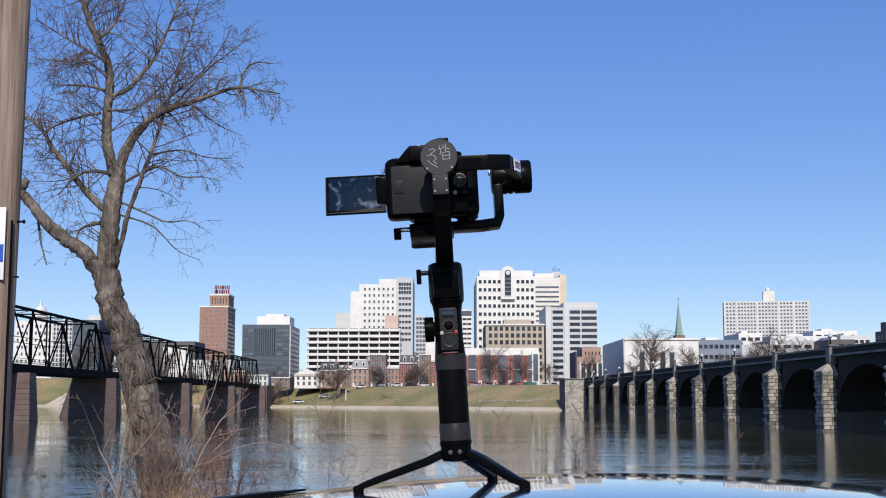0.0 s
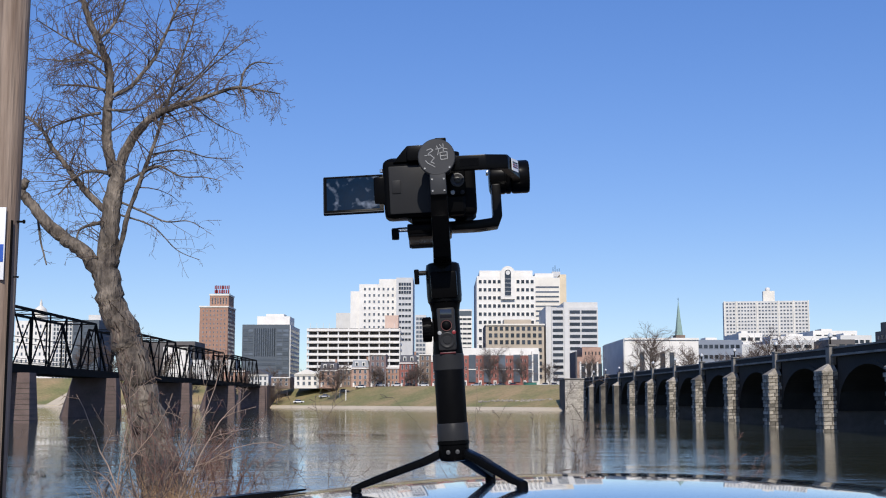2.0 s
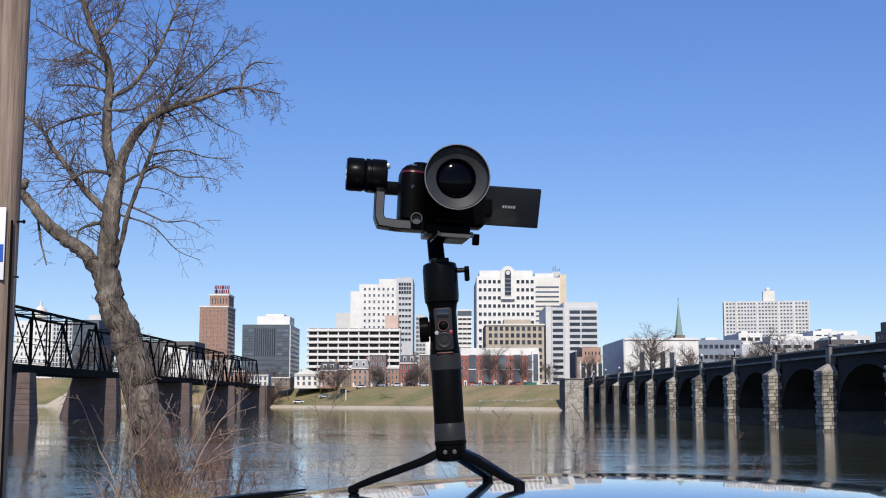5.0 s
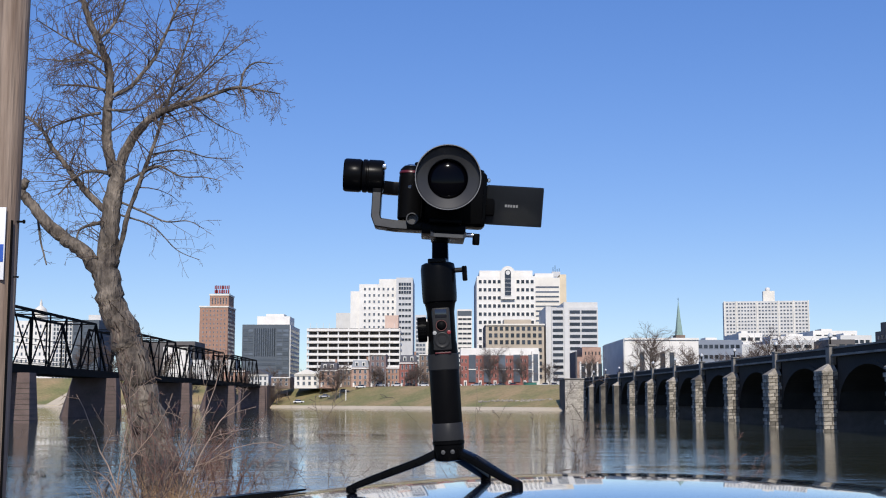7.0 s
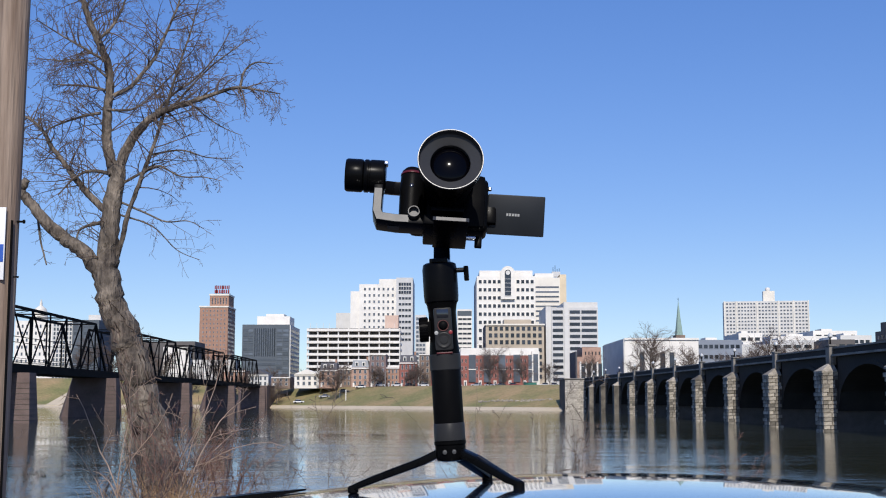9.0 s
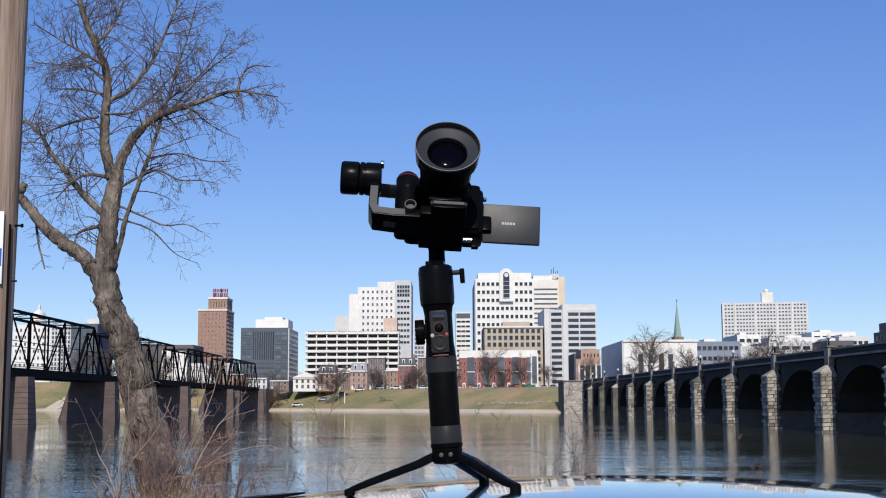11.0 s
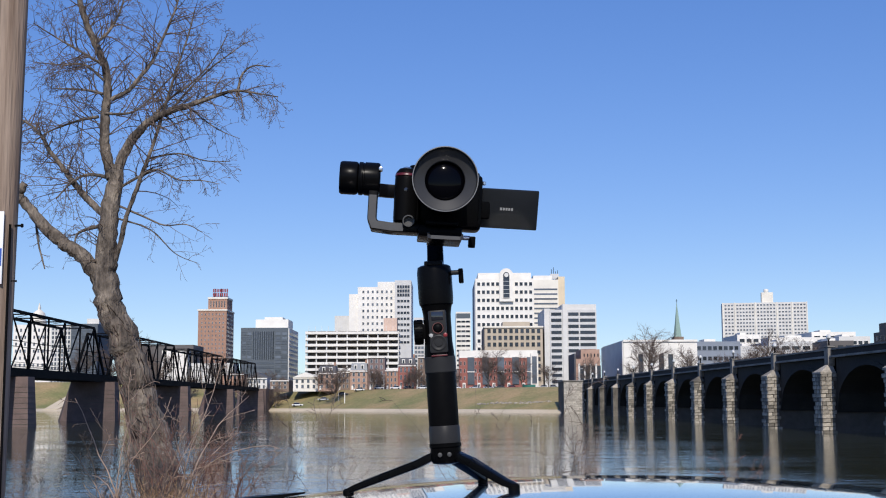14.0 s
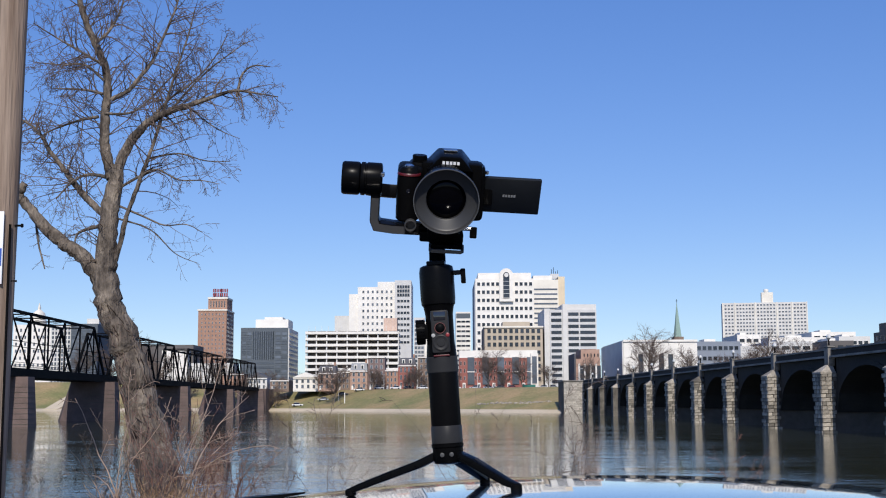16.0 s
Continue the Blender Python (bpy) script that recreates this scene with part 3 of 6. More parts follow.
def build_city():
    # brick tower with a roof sign
    h = house("brick_tower", "tall brown brick tower with stepped top and red roof sign", "building")
    block(h, "wall", -265.2, -234.3, 800, 28, 105.6, "brick")
    block(h, "upper_wall", -255.5, -234.8, 803, 20, 119.3, "brick", z0=105.2)
    windows(h, -263, -236, 800, 20, 103, 7, 18, 0.28, 0.42, "winlight")
    windows(h, 801, 827, -234.3, 20, 103, 5, 18, 0.3, 0.42, "winlight", side=1)
    windows(h, -254, -236, 803, 107, 117, 6, 1, 0.35, 0.7, "win")
    band(h, "cornice", -266, -233.6, 799.5, 828.5, 104.6, 106.2, "cream")
    band(h, "upper_cornice", -256, -234.2, 802.6, 823.4, 117.9, 119.8, "cream")
    f = bmesh.new()
    for x in (-250, -243, -236.5):
        box(x - 0.3, x + 0.3, 808, 808.5, 119, 130, bm=f)
    box(-252, -234.5, 808, 808.4, 121, 121.4, bm=f)
    part("sign_frame", f, M["iron"], h, smooth=False)
    for z, n in ((125.8, 9), (121.2, 7)):
        for i in range(n):
            w = 17.0 / n
            s = box(-251.8 + i * w, -251.8 + i * w + w * 0.62, 807.4, 807.9, z, z + 3.8)
            part("sign_bar", s, M["redprint"], h, "red sign letters shown as bars", smooth=False)

    h = house("office_block", "dark glass office block with pale penthouse")
    block(h, "wall", -174.7, -133.4, 640, 40, 70.0, "darkpanel")
    block(h, "side_wall", -133.4, -132.6, 640, 40, 69.6, "palegrey")
    block(h, "penthouse", -165, -136, 652, 20, 78.5, "white", z0=69.5)
    block(h, "penthouse", -158, -142, 656, 12, 81.0, "white", z0=78.0)
    windows(h, -174, -165, 640, 18, 67, 2, 12, 0.85, 0.6, "winlight", "darkpanel")
    windows(h, -145, -134, 640, 18, 67, 2, 12, 0.85, 0.6, "winlight", "darkpanel")
    windows(h, -164.5, -145.5, 640, 42, 67, 10, 1, 0.7, 0.98, "win", "bluegrey")
    for i in range(6):
        band(h, "glass_band", -164.5, -145.5, 639.85, 640.1, 19 + i * 3.9, 21 + i * 3.9, "winlight")
    windows(h, 641, 679, -132.6, 18, 67, 8, 12, 0.6, 0.5, "win", "tan", side=1)

    h = house("parking_garage", "white concrete parking garage with open dark decks", "garage")
    # core coloured dark to give the shade inside the open decks
    block(h, "core", -110.2, -36.5, 605, 30, 63.5, "darkstone_and_shade")
    n = 9
    for i in range(n):
        z = 21 + i * 4.95
        band(h, "deck_rail", -111.2, -35.5, 599.8, 636, z, z + 2.05, "white")
    for i in range(10):
        x = -111.0 + i * 8.36
        band(h, "column", x, x + 0.9, 600.4, 601.6, 14, 63, "palegrey")
    for i in range(14):
        x = -109 + i * 5.3
        band(h, "roof_light", x, x + 0.25, 603, 603.25, 63.4, 67.5, "palegrey")
    block(h, "stair_tower", -47.8, -36.8, 606, 12, 74.2, "salmon", z0=60)

    h = house("white_stepped_tower", "white stepped office tower with grey gridded flank")
    block(h, "wall", -62.8, -45.9, 720, 45, 122.7, "white")
    block(h, "wall", -82.3, -62.8, 720, 44, 117.6, "white")
    block(h, "wall", -91.1, -82.3, 722, 43, 110.9, "white")
    block(h, "wall", -108, -91.2, 742, 20, 91.9, "palegrey")
    block(h, "grey_wing", -45.7, -29.5, 716, 45, 123.5, "greyconc")
    windows(h, -79, -47, 720, 66, 116, 7, 8, 0.42, 0.40, "winlight", "white")
    windows(h, -43.5, -31, 716, 60, 106, 4, 8, 0.8, 0.4, "win", "greyconc")
    windows(h, -43.5, -31, 716, 107, 119, 5, 3, 0.85, 0.75, "win", "greyconc")

    h = house("glass_office", "slim pale glass office building")
    block(h, "wall", -24.5, -15, 650, 25, 79.5, "greyconc")
    block(h, "wall", -15, -7, 652, 25, 76, "white")
    windows(h, -24, -15.5, 650, 20, 78, 3, 15, 0.8, 0.6, "winlight", "greyconc")
    h = house("slim_office", "slim white office building with dark top floor")
    block(h, "wall", 14.8, 30, 760, 25, 97.7, "white")
    windows(h, 15.5, 29.5, 760, 20, 90, 3, 14, 0.9, 0.4, "win", "white")
    band(h, "top_floor", 15.2, 29.6, 759.8, 760.1, 91, 96, "darkpanel")

    h = house("tall_white_office", "tall white office block with arched glass bay")
    block(h, "wall", 29.6, 80.4, 640, 38, 112.3, "white")
    block(h, "crown", 32, 78.6, 642, 34, 117.6, "white", z0=112)
    # left face of the white block, its shade painted in as blue-grey
    block(h, "side_wall", 28.6, 29.6, 640.5, 37, 108.5, "bluegrey")
    windows(h, 30.5, 80, 640, 40, 111, 12, 10, 0.62, 0.42, "win", "white", skip={(c, r) for c in (5, 6) for r in (8, 9)})
    bay = bmesh.new()
    box(50.6, 62.6, 638.2, 640, 92, 115.0, bm=bay)
    lathe([(5.97, 0), (5.97, 1.8)], 32, at(56.6, 638.12, 115.0, ALONG_Y), bay)
    bay = part("bay", bay, M["white"], h, "arched white bay", smooth=False)
    gl = box(53.9, 59.3, 637.9, 638.3, 95, 115.0)
    lathe([(2.68, 0), (2.68, 0.4)], 28, at(56.6, 637.85, 115.0, ALONG_Y), gl)
    part("bay_glass", gl, M["win"], bay, "tall dark arched window", smooth=False)
    part("bay_disc", lathe([(1.9, 0), (1.9, 0.3)], 24, at(56.6, 637.5, 115.0, ALONG_Y)), M["palegrey"], bay)
    for i in range(5):
        part("mullion", box(53.9, 59.3, 637.75, 637.95, 95 + i * 3.6, 95.3 + i * 3.6), M["greyconc"], bay, smooth=False)

    h = house("beige_office", "beige office block with banded windows and roof aerials")
    block(h, "wall", 87.5, 111.8, 700, 40, 121, "cream")
    block(h, "plant_room", 88, 106, 702, 20, 125.3, "white", z0=120.5)
    block(h, "side_wall", 111.8, 118, 700.4, 36, 124, "tanside")
    for i in range(16):
        band(h, "window_band", 88.5, 110.8, 699.85, 700.1, 42 + i * 4.6, 43.5 + i * 4.6, "winlight")
    for x, t in ((107, 133), (109, 135), (111, 131), (113, 132)):
        band(h, "aerial", x, x + 0.4, 712, 712.4, 120.5, t, "iron")
    band(h, "aerial_box", 106, 114, 711, 713.5, 123.5, 128.5, "greyconc")

    h = house("tan_stone_office", "tan stone office building with flat cornice")
    block(h, "wall", 32.7, 77, 560, 30, 62.5, "tan")
    block(h, "plant_room", 47, 68, 566, 14, 66.5, "tan", z0=62)
    windows(h, 34, 76, 560, 46, 61.5, 10, 3, 0.6, 0.62, "win", "tan")
    windows(h, 34, 76, 560, 20, 45, 10, 5, 0.6, 0.62, "win", "tan")
    band(h, "cornice", 32.2, 77.5, 559.4, 560, 61.4, 62.6, "cream")
    # dark sheet on the left face: shade as colour, not slate cladding
    band(h, "side_wall", 32.0, 32.7, 560.3, 590, 14, 62, "slate")

    h = house("brick_townhouse_row", "modern red brick building with tall glass bays and white top")
    block(h, "wall", 12, 65.3, 500.6, 25, 35.2, "redbrick")
    block(h, "white_top", 12, 65.3, 503, 22, 40.4, "white", z0=35)
    for i in range(5):
        x = 17.5 + i * 10.1
        band(h, "glass_bay", x, x + 4.7, 500.2, 500.7, 17.2, 35.6, "winlight")
        band(h, "bay_sill", x - 0.2, x + 4.9, 499.9, 500.6, 25.4, 26.0, "white")
        band(h, "doorway", x - 3.4, x - 1.4, 500.1, 500.7, 14, 18.3, "white")
        band(h, "door", x - 2.9, x - 1.9, 499.95, 500.2, 14, 17.4, "darkpanel")
        windows(h, x - 5.8, x - 0.6, 500.6, 19, 34, 2, 3, 0.35, 0.5, "win", "white")
    block(h, "end_wing", 60.3, 65.4, 499.6, 20, 38, "white")
    band(h, "end_glass", 61.2, 64.4, 499.3, 499.7, 18, 36, "winlight")

    h = house("grey_office", "grey concrete office block with dark ribbon windows")
    block(h, "wall", 82.7, 118.2, 560, 40, 75.0, "greyconc")
    block(h, "wall", 92, 118.2, 561, 38, 79.2, "palegrey", z0=74.5)
    block(h, "stair_shaft", 92.3, 95.6, 559.3, 10, 79.2, "palegrey")
    block(h, "side_wall", 78.5, 82.7, 561, 38, 76, "palegrey")
    for i in range(12):
        z = 19.5 + i * 4.65
        for x0, x1 in ((83.6, 91.4), (96.6, 104.5), (105.6, 117.2)):
            part("ribbon_window", box(x0, x1, 559.7, 560.1, z, z + 2.2), M["win"], h, smooth=False)

    h = house("brick_arcade_building", "small orange brick building with white columns")
    block(h, "wall", 85.6, 101, 470, 22, 32.5, "orangebrick")
    block(h, "attic", 89, 101, 471, 18, 38.7, "orangebrick", z0=32)
    # left face of the brick house in a dark colour that stands for shade
    block(h, "side_wall", 84.6, 85.6, 470.2, 22, 36, "slate")
    for i in range(4):
        band(h, "column", 87 + i * 3.6, 88 + i * 3.6, 469.3, 470, 15, 29.5, "white")
        windows(h, 88.1 + i * 3.6, 90.5 + i * 3.6, 470, 15, 28.5, 1, 1, 0.9, 0.95, "win", "slate")
    windows(h, 90, 101, 470.98, 33.2, 36.6, 5, 1, 0.35, 0.6, "win", "orangebrick")

    h = house("white_gallery", "low white windowless building with dark tall slots")
    block(h, "wall", 118.6, 166.6, 480, 64, 45.2, "white")
    # grey slab over the white left wall, toned down for its shade
    block(h, "side_wall", 117.8, 118.6, 480.5, 63, 44.5, "palegrey")
    for x in (128, 141.5, 147.5):
        band(h, "slot_window", x, x + 3.2, 479.8, 480.1, 20, 36, "win")
    band(h, "roof_edge", 118.3, 166.8, 479.5, 480, 44, 45.4, "white")

    h = house("church_spire", "church tower with pointed green copper spire", "church")
    block(h, "tower", 221.5, 230.5, 700, 9, 66, "brownbrick")
    sp = bmesh.new()
    lathe([(4.4, 62), (4.2, 64), (2.2, 80), (0.12, 99)], 8, at(226, 704.5, 0), sp)
    part("spire", sp, M["copper"], h, smooth=False)
    band(h, "cross", 225.85, 226.15, 704.3, 704.6, 98.5, 102.5, "iron")
    band(h, "cross_arm", 225.2, 226.8, 704.3, 704.6, 100.6, 101, "iron")

    h = house("highrise_slab", "long grey concrete highrise slab with many windows")
    block(h, "wall", 290.8, 375.6, 750, 25, 105.2, "palegrey")
    block(h, "penthouse", 331, 342.5, 755, 12, 116, "cream", z0=104.5)
    for x in (290.8, 303, 323.5, 345, 360, 374.8):
        band(h, "pilaster", x, x + 0.9, 749.3, 750, 14, 105.5, "cream")
    for x0, x1, c in ((292.5, 302.5, 3), (304.5, 323, 6), (325, 344.5, 6), (346.5, 359.5, 4), (361.5, 374.5, 4)):
        windows(h, x0, x1, 750, 61, 104.5, c, 12, 0.6, 0.42, "winlight", "palegrey")
    h.matrix_basis = FAR_EVEN @ at(332, 755 * FAR, 0) @ Matrix.Rotation(radians(-10), 4, "Z") @ at(-333, -755, 0)
    part("tank", lathe([(2, 116), (2.6, 117.5), (2.4, 119.5), (0.5, 120)], 14, at(336, 760, 0)), M["white"], h)

    lows = (("grey_low_block", 172, 203, 500, 45.7, "bluegrey", 8, "low grey office block with a row of windows"), ("pale_low_block", 202, 226, 505, 43, "greyconc", 0, "pale grey low block"),
            ("white_low_block", 225.1, 243, 560, 55.5, "white", 3, "white low block behind the bridge"), ("dark_glass_low_block", 231, 262.4, 520, 47.0, "greyconc", 4, "low block with a wide dark window"),
            ("white_long_block", 258, 312, 580, 55, "white", 9, "long white low building"), ("white_flat_block", 302, 338, 600, 61, "white", 5, "white flat-roofed low office building"),
            ("brown_low_block", 262, 280, 500, 46, "darkstone_and_shade", 3, "dark brown low building behind the bridge"), ("pale_end_block", 281, 303, 520, 50.5, "palegrey", 5, "pale low building with ribbon windows"))
    for name, x0, x1, y, z1, m, cols, label in lows:
        h = house(name, label)
        block(h, "wall", x0, x1, y, 30, z1, m)
        if cols:
            windows(h, x0 + 1, x1 - 1, y, z1 - 7, z1 - 2, cols, 1, 0.7, 0.5, "win", m)
            windows(h, x0 + 1, x1 - 1, y, z1 - 14, z1 - 9, cols, 1, 0.7, 0.5, "win", m)
        block(h, "plant_room", x0 + (x1 - x0) * 0.3, x0 + (x1 - x0) * 0.55, y + 8, 10, z1 + 2.2, "white", z0=z1 - 0.5)
    h = house("dark_brick_block", "dark brick building by the bridge end")
    block(h, "wall", 241, 275, 380, 30, 43, "darkstone_and_shade")
    block(h, "attic", 243, 275, 382, 26, 48, "darkstone_and_shade", z0=42.5)
    windows(h, 381, 409, 241, 22, 42, 8, 4, 0.5, 0.5, "winlight", "darkstone_and_shade", side=-1)

    # domed building and green glass block behind the truss bridge
    h = house("domed_capitol", "white domed public building far behind the truss bridge")
    block(h, "wall", -524, -478, 900, 40, 100.6, "white")
    windows(h, -523, -479, 900, 30, 98, 8, 8, 0.4, 0.45, "winlight", "white")
    part("dome", lathe([(9, 100), (9, 106), (8.2, 107), (8, 112), (6.2, 117), (3, 120), (1.6, 121), (1.6, 124), (0.3, 129)], 24, at(-502, 916, 0)), M["cream"], h)
    h = house("green_glass_block", "green glass and pale stone office block")
    block(h, "wall", -384, -363, 722, 30, 81.5, "palegrey")
    block(h, "wall", -363, -337, 720, 30, 82.5, "darkpanel")
    windows(h, -383, -364, 722, 20, 80, 6, 14, 0.6, 0.7, "winlight", "palegrey")
    windows(h, -362, -338, 720, 20, 80, 5, 14, 0.8, 0.7, "winlight", "darkpanel")
    block(h, "plant_room", -350, -338, 725, 12, 88, "palegrey", z0=82)
    h = house("low_brown_block", "long low brown building behind the truss bridge")
    block(h, "wall", -300, -236, 700, 30, 60, "darkstone_and_shade")
    block(h, "wall", -262, -238, 690, 20, 54, "white")
    block(h, "wall", -235, -195, 690, 20, 42, "palegrey")

    # row houses along the bank
    rows = (("tan_house", -119, -106, 512, 21, "brownbrick", 3, 2, "slate", "flat", "low brown brick house with a flat roof"), ("pale_house", -137, -123, 520, 23, "palegrey", 4, 2, "slate", "gable", "pale house with a dark gable roof"), ("low_brick_house", -156, -141, 525, 26, "brick", 4, 3, "slate", "flat", "low brick house beside the truss bridge"),
            ("white_house", -101.6, -84.8, 505, 22.6, "white", 4, 2, "white", "gable", "white house with a low gable"), ("brick_house", -83.7, -71.6, 500, 25.4, "orangebrick", 3, 3, "slate", "mansard", "brick house with black mansard roof"),
            ("brown_house", -71.4, -62.6, 505, 26.5, "brownbrick", 3, 3, "slate", "flat", "narrow dark brown brick row house"), ("orange_house", -62, -50.3, 500, 27, "orangebrick", 3, 3, "greyslate", "mansard", "orange brick house with grey mansard roof"),
            ("purple_house", -49.9, -38.6, 500, 36.2, "purplebrick", 3, 5, "salmon", "flat", "tall purple brick house"), ("small_brick_house", -38.3, -29.7, 500, 27.2, "brick", 3, 3, "slate", "flat", "small flat-roofed house of brown brick"),
            ("red_house", -29.5, -17.6, 500, 30.5, "redbrick", 4, 3, "slate", "mansard", "red brick house with dark mansard roof"), ("narrow_house", -16.2, -8.4, 505, 36.5, "brownbrick", 2, 5, "white", "flat", "narrow brown brick house"),
            ("dark_red_house", -8.2, 2.5, 503, 32, "redbrick", 3, 4, "slate", "flat", "dark red brick row house with cornice"), ("grey_house", 2.8, 11.8, 503, 29, "purplebrick", 3, 3, "slate", "flat", "grey brick row house with flat roof"))
    for name, x0, x1, y, z1, m, c, r, rm, kind, label in rows:
        h = house(name, label, "house")
        block(h, "wall", x0, x1, y, 14, z1, m)
        windows(h, x0 + 0.6, x1 - 0.6, y, 14.6, z1 - 0.8, c, r, 0.42, 0.62, "winlight", "frame")
        band(h, "cornice", x0 - 0.1, x1 + 0.1, y - 0.5, y, z1 - 0.9, z1 - 0.2, "white" if m != "white" else "cream")
        band(h, "front_door", x0 + 0.9, x0 + 2.1, y - 0.22, y, 14, 16.6, "white")
        if kind == "mansard":
            b = bmesh.new()
            lo = [b.verts.new(v) for v in ((x0, y, z1), (x1, y, z1), (x1, y + 14, z1), (x0, y + 14, z1))]
            hi = [b.verts.new(v) for v in ((x0 + 0.8, y + 2.2, z1 + 5), (x1 - 0.8, y + 2.2, z1 + 5), (x1 - 0.8, y + 11, z1 + 5), (x0 + 0.8, y + 11, z1 + 5))]
            for i in range(4):
                b.faces.new((lo[i], lo[(i + 1) % 4], hi[(i + 1) % 4], hi[i]))
            b.faces.new(hi)
            part("mansard_roof", b, M[rm], h, smooth=False)
            for i in range(2):
                x = x0 + (x1 - x0) * (0.3 + 0.4 * i)
                d = part("dormer", box(x - 1, x + 1, y + 0.5, y + 3, z1 + 0.8, z1 + 3.9), M["white"], h, smooth=False)
                part("dormer_window", box(x - 0.65, x + 0.65, y + 0.35, y + 0.6, z1 + 1.2, z1 + 3.3), M["win"], d, smooth=False)
            band(h, "chimney", x1 - 2, x1 - 0.8, y + 4, y + 5.5, z1 + 3, z1 + 7.5, "brick")
        elif kind == "gable":
            b = bmesh.new()
            f = [b.verts.new(v) for v in ((x0 - 0.4, y - 0.6, z1), (x1 + 0.4, y - 0.6, z1), ((x0 + x1) / 2, y - 0.6, z1 + 3.4))]
            k = [b.verts.new(v.co + Vector((0, 15, 0))) for v in f]
            b.faces.new(f)
            b.faces.new(k[::-1])
            for i in range(3):
                b.faces.new((f[i], k[i], k[(i + 1) % 3], f[(i + 1) % 3]))
            bmesh.ops.recalc_face_normals(b, faces=b.faces)
            part("gable_roof", b, M[rm], h, smooth=False)


build_city()
build_arch_bridge()
build_truss_bridge()


# ---- gimbal stabiliser, photo camera, car ----
BASE = (0.0250, 2.03, 6.3545)        # where the tripod stands at the start
LEAN = -3.5
PIVOT = Vector((-0.003, 2.03, 6.8648))
AXIS = Vector((0, 0.006, -0.0075))      # the side motor, about which the photo camera tilts


def build_gimbal():
    """A handheld gimbal on a mini tripod; parts in the space of its foot."""
    g = thing("gimbal_stabilizer", pose(*BASE, 0, LEAN, 0), "black handheld camera gimbal on mini tripod on a car roof", "gimbal")
    hub = lathe([(0.012, 0.044), (0.022, 0.046), (0.0245, 0.052), (0.0245, 0.070), (0.026, 0.072), (0.026, 0.077), (0.02, 0.0785)], 36)
    hub = part("tripod_hub", hub, M["black"], g)
    for a in (-1, 1):
        part("screw", lathe([(0.0035, -0.0004), (0.0035, 0.001), (0.002, 0.0014)], 14, at(a * 0.0075 - 0.002, -0.0245, 0.060, Matrix.Rotation(radians(90), 4, "X"))), M["satin"], hub, "small satin screw")
    for a, r in ((162, 0.176), (322, 0.132), (68, 0.165)):
        c, s = math.cos(radians(a)), math.sin(radians(a))
        side = (-s, c, 0)
        b = bar([(c * 0.016, s * 0.016, 0.060), (c * 0.05, s * 0.05, 0.046), (c * (r - 0.02), s * (r - 0.02), 0.014), (c * r, s * r, 0.007)], [0.017, 0.02, 0.016, 0.015], [0.013, 0.013, 0.011, 0.009], side, bevel=0.002)
        leg = part("leg", b, M["anod"], g)
        part("rubber_foot", lathe([(0.006, -0.002), (0.009, 0.0), (0.009, 0.008), (0.006, 0.011)], 16, at(c * (r - 0.003), s * (r - 0.003), 0.001)), M["rubber"], leg)
        part("groove", bar([(c * 0.055, s * 0.055, 0.0512), (c * (r - 0.03), s * (r - 0.03), 0.0232)], 0.006, 0.0012, side), M["gray"], leg)
    part("lower_ring", lathe([(0.0235, 0.0765), (0.0252, 0.078), (0.0252, 0.104), (0.0242, 0.1055)], 44), M["gray"], g, "satin dark grey ring")
    part("grip", lathe([(0.0238, 0.105), (0.0243, 0.107), (0.0243, 0.189), (0.0238, 0.191)], 48), M["rubber"], g, "smooth black grip sleeve")
    part("upper_ring", lathe([(0.0242, 0.190), (0.0254, 0.1915), (0.0254, 0.2155), (0.0242, 0.217)], 44), M["gray"], g, "satin dark grey ring")
    part("red_accent", box(-0.013, 0.013, -0.0262, -0.0205, 0.2165, 0.2192, 0.001), M["stripe"], g, "thin red accent line")
    body = lathe([(0.0246, 0.2165), (0.0240, 0.226), (0.0226, 0.24), (0.0226, 0.285), (0.0245, 0.297), (0.0255, 0.300)], 44)
    body = part("control_section", body, M["black"], g)
    panel = part("control_panel", box(-0.0145, 0.0145, -0.0262, -0.018, 0.222, 0.291, 0.0035), M["gray"], g, "dark grey control panel")
    part("status_screen", box(-0.0095, 0.0095, -0.0270, -0.025, 0.2745, 0.2885, 0.0008), M["glass"], panel, "small dark display")
    out = Matrix.Rotation(radians(90), 4, "X")
    part("joystick", lathe([(0.0095, 0), (0.0095, 0.0014), (0.0078, 0.0016), (0.0074, 0.0012), (0.0052, 0.0025), (0.0052, 0.0048), (0.0035, 0.0058)], 28, at(0, -0.0258, 0.262, out)), M["rubber"], panel)
    part("dial", lathe([(0.0128, 0), (0.0128, 0.0016), (0.0112, 0.0022), (0.0085, 0.0012), (0.0066, 0.0012), (0.0062, 0.0022), (0.003, 0.0024)], 36, at(0, -0.0258, 0.2385, out)), M["gray"], panel)
    part("joystick_ring", lathe([(0.0086, 0.0012), (0.0090, 0.0022), (0.0080, 0.0022), (0.0078, 0.0012)], 28, at(0, -0.0258, 0.262, out), caps=False), M["accent"], panel, "dull red ring round the joystick")
    for x in (-0.0115, 0.0115):
        part("button", lathe([(0.0032, 0), (0.0032, 0.0012), (0.0022, 0.0016)], 16, at(x, -0.0258, 0.2505, out)), M["mark"] if x < 0 else M["redprint"], panel, "small round button")
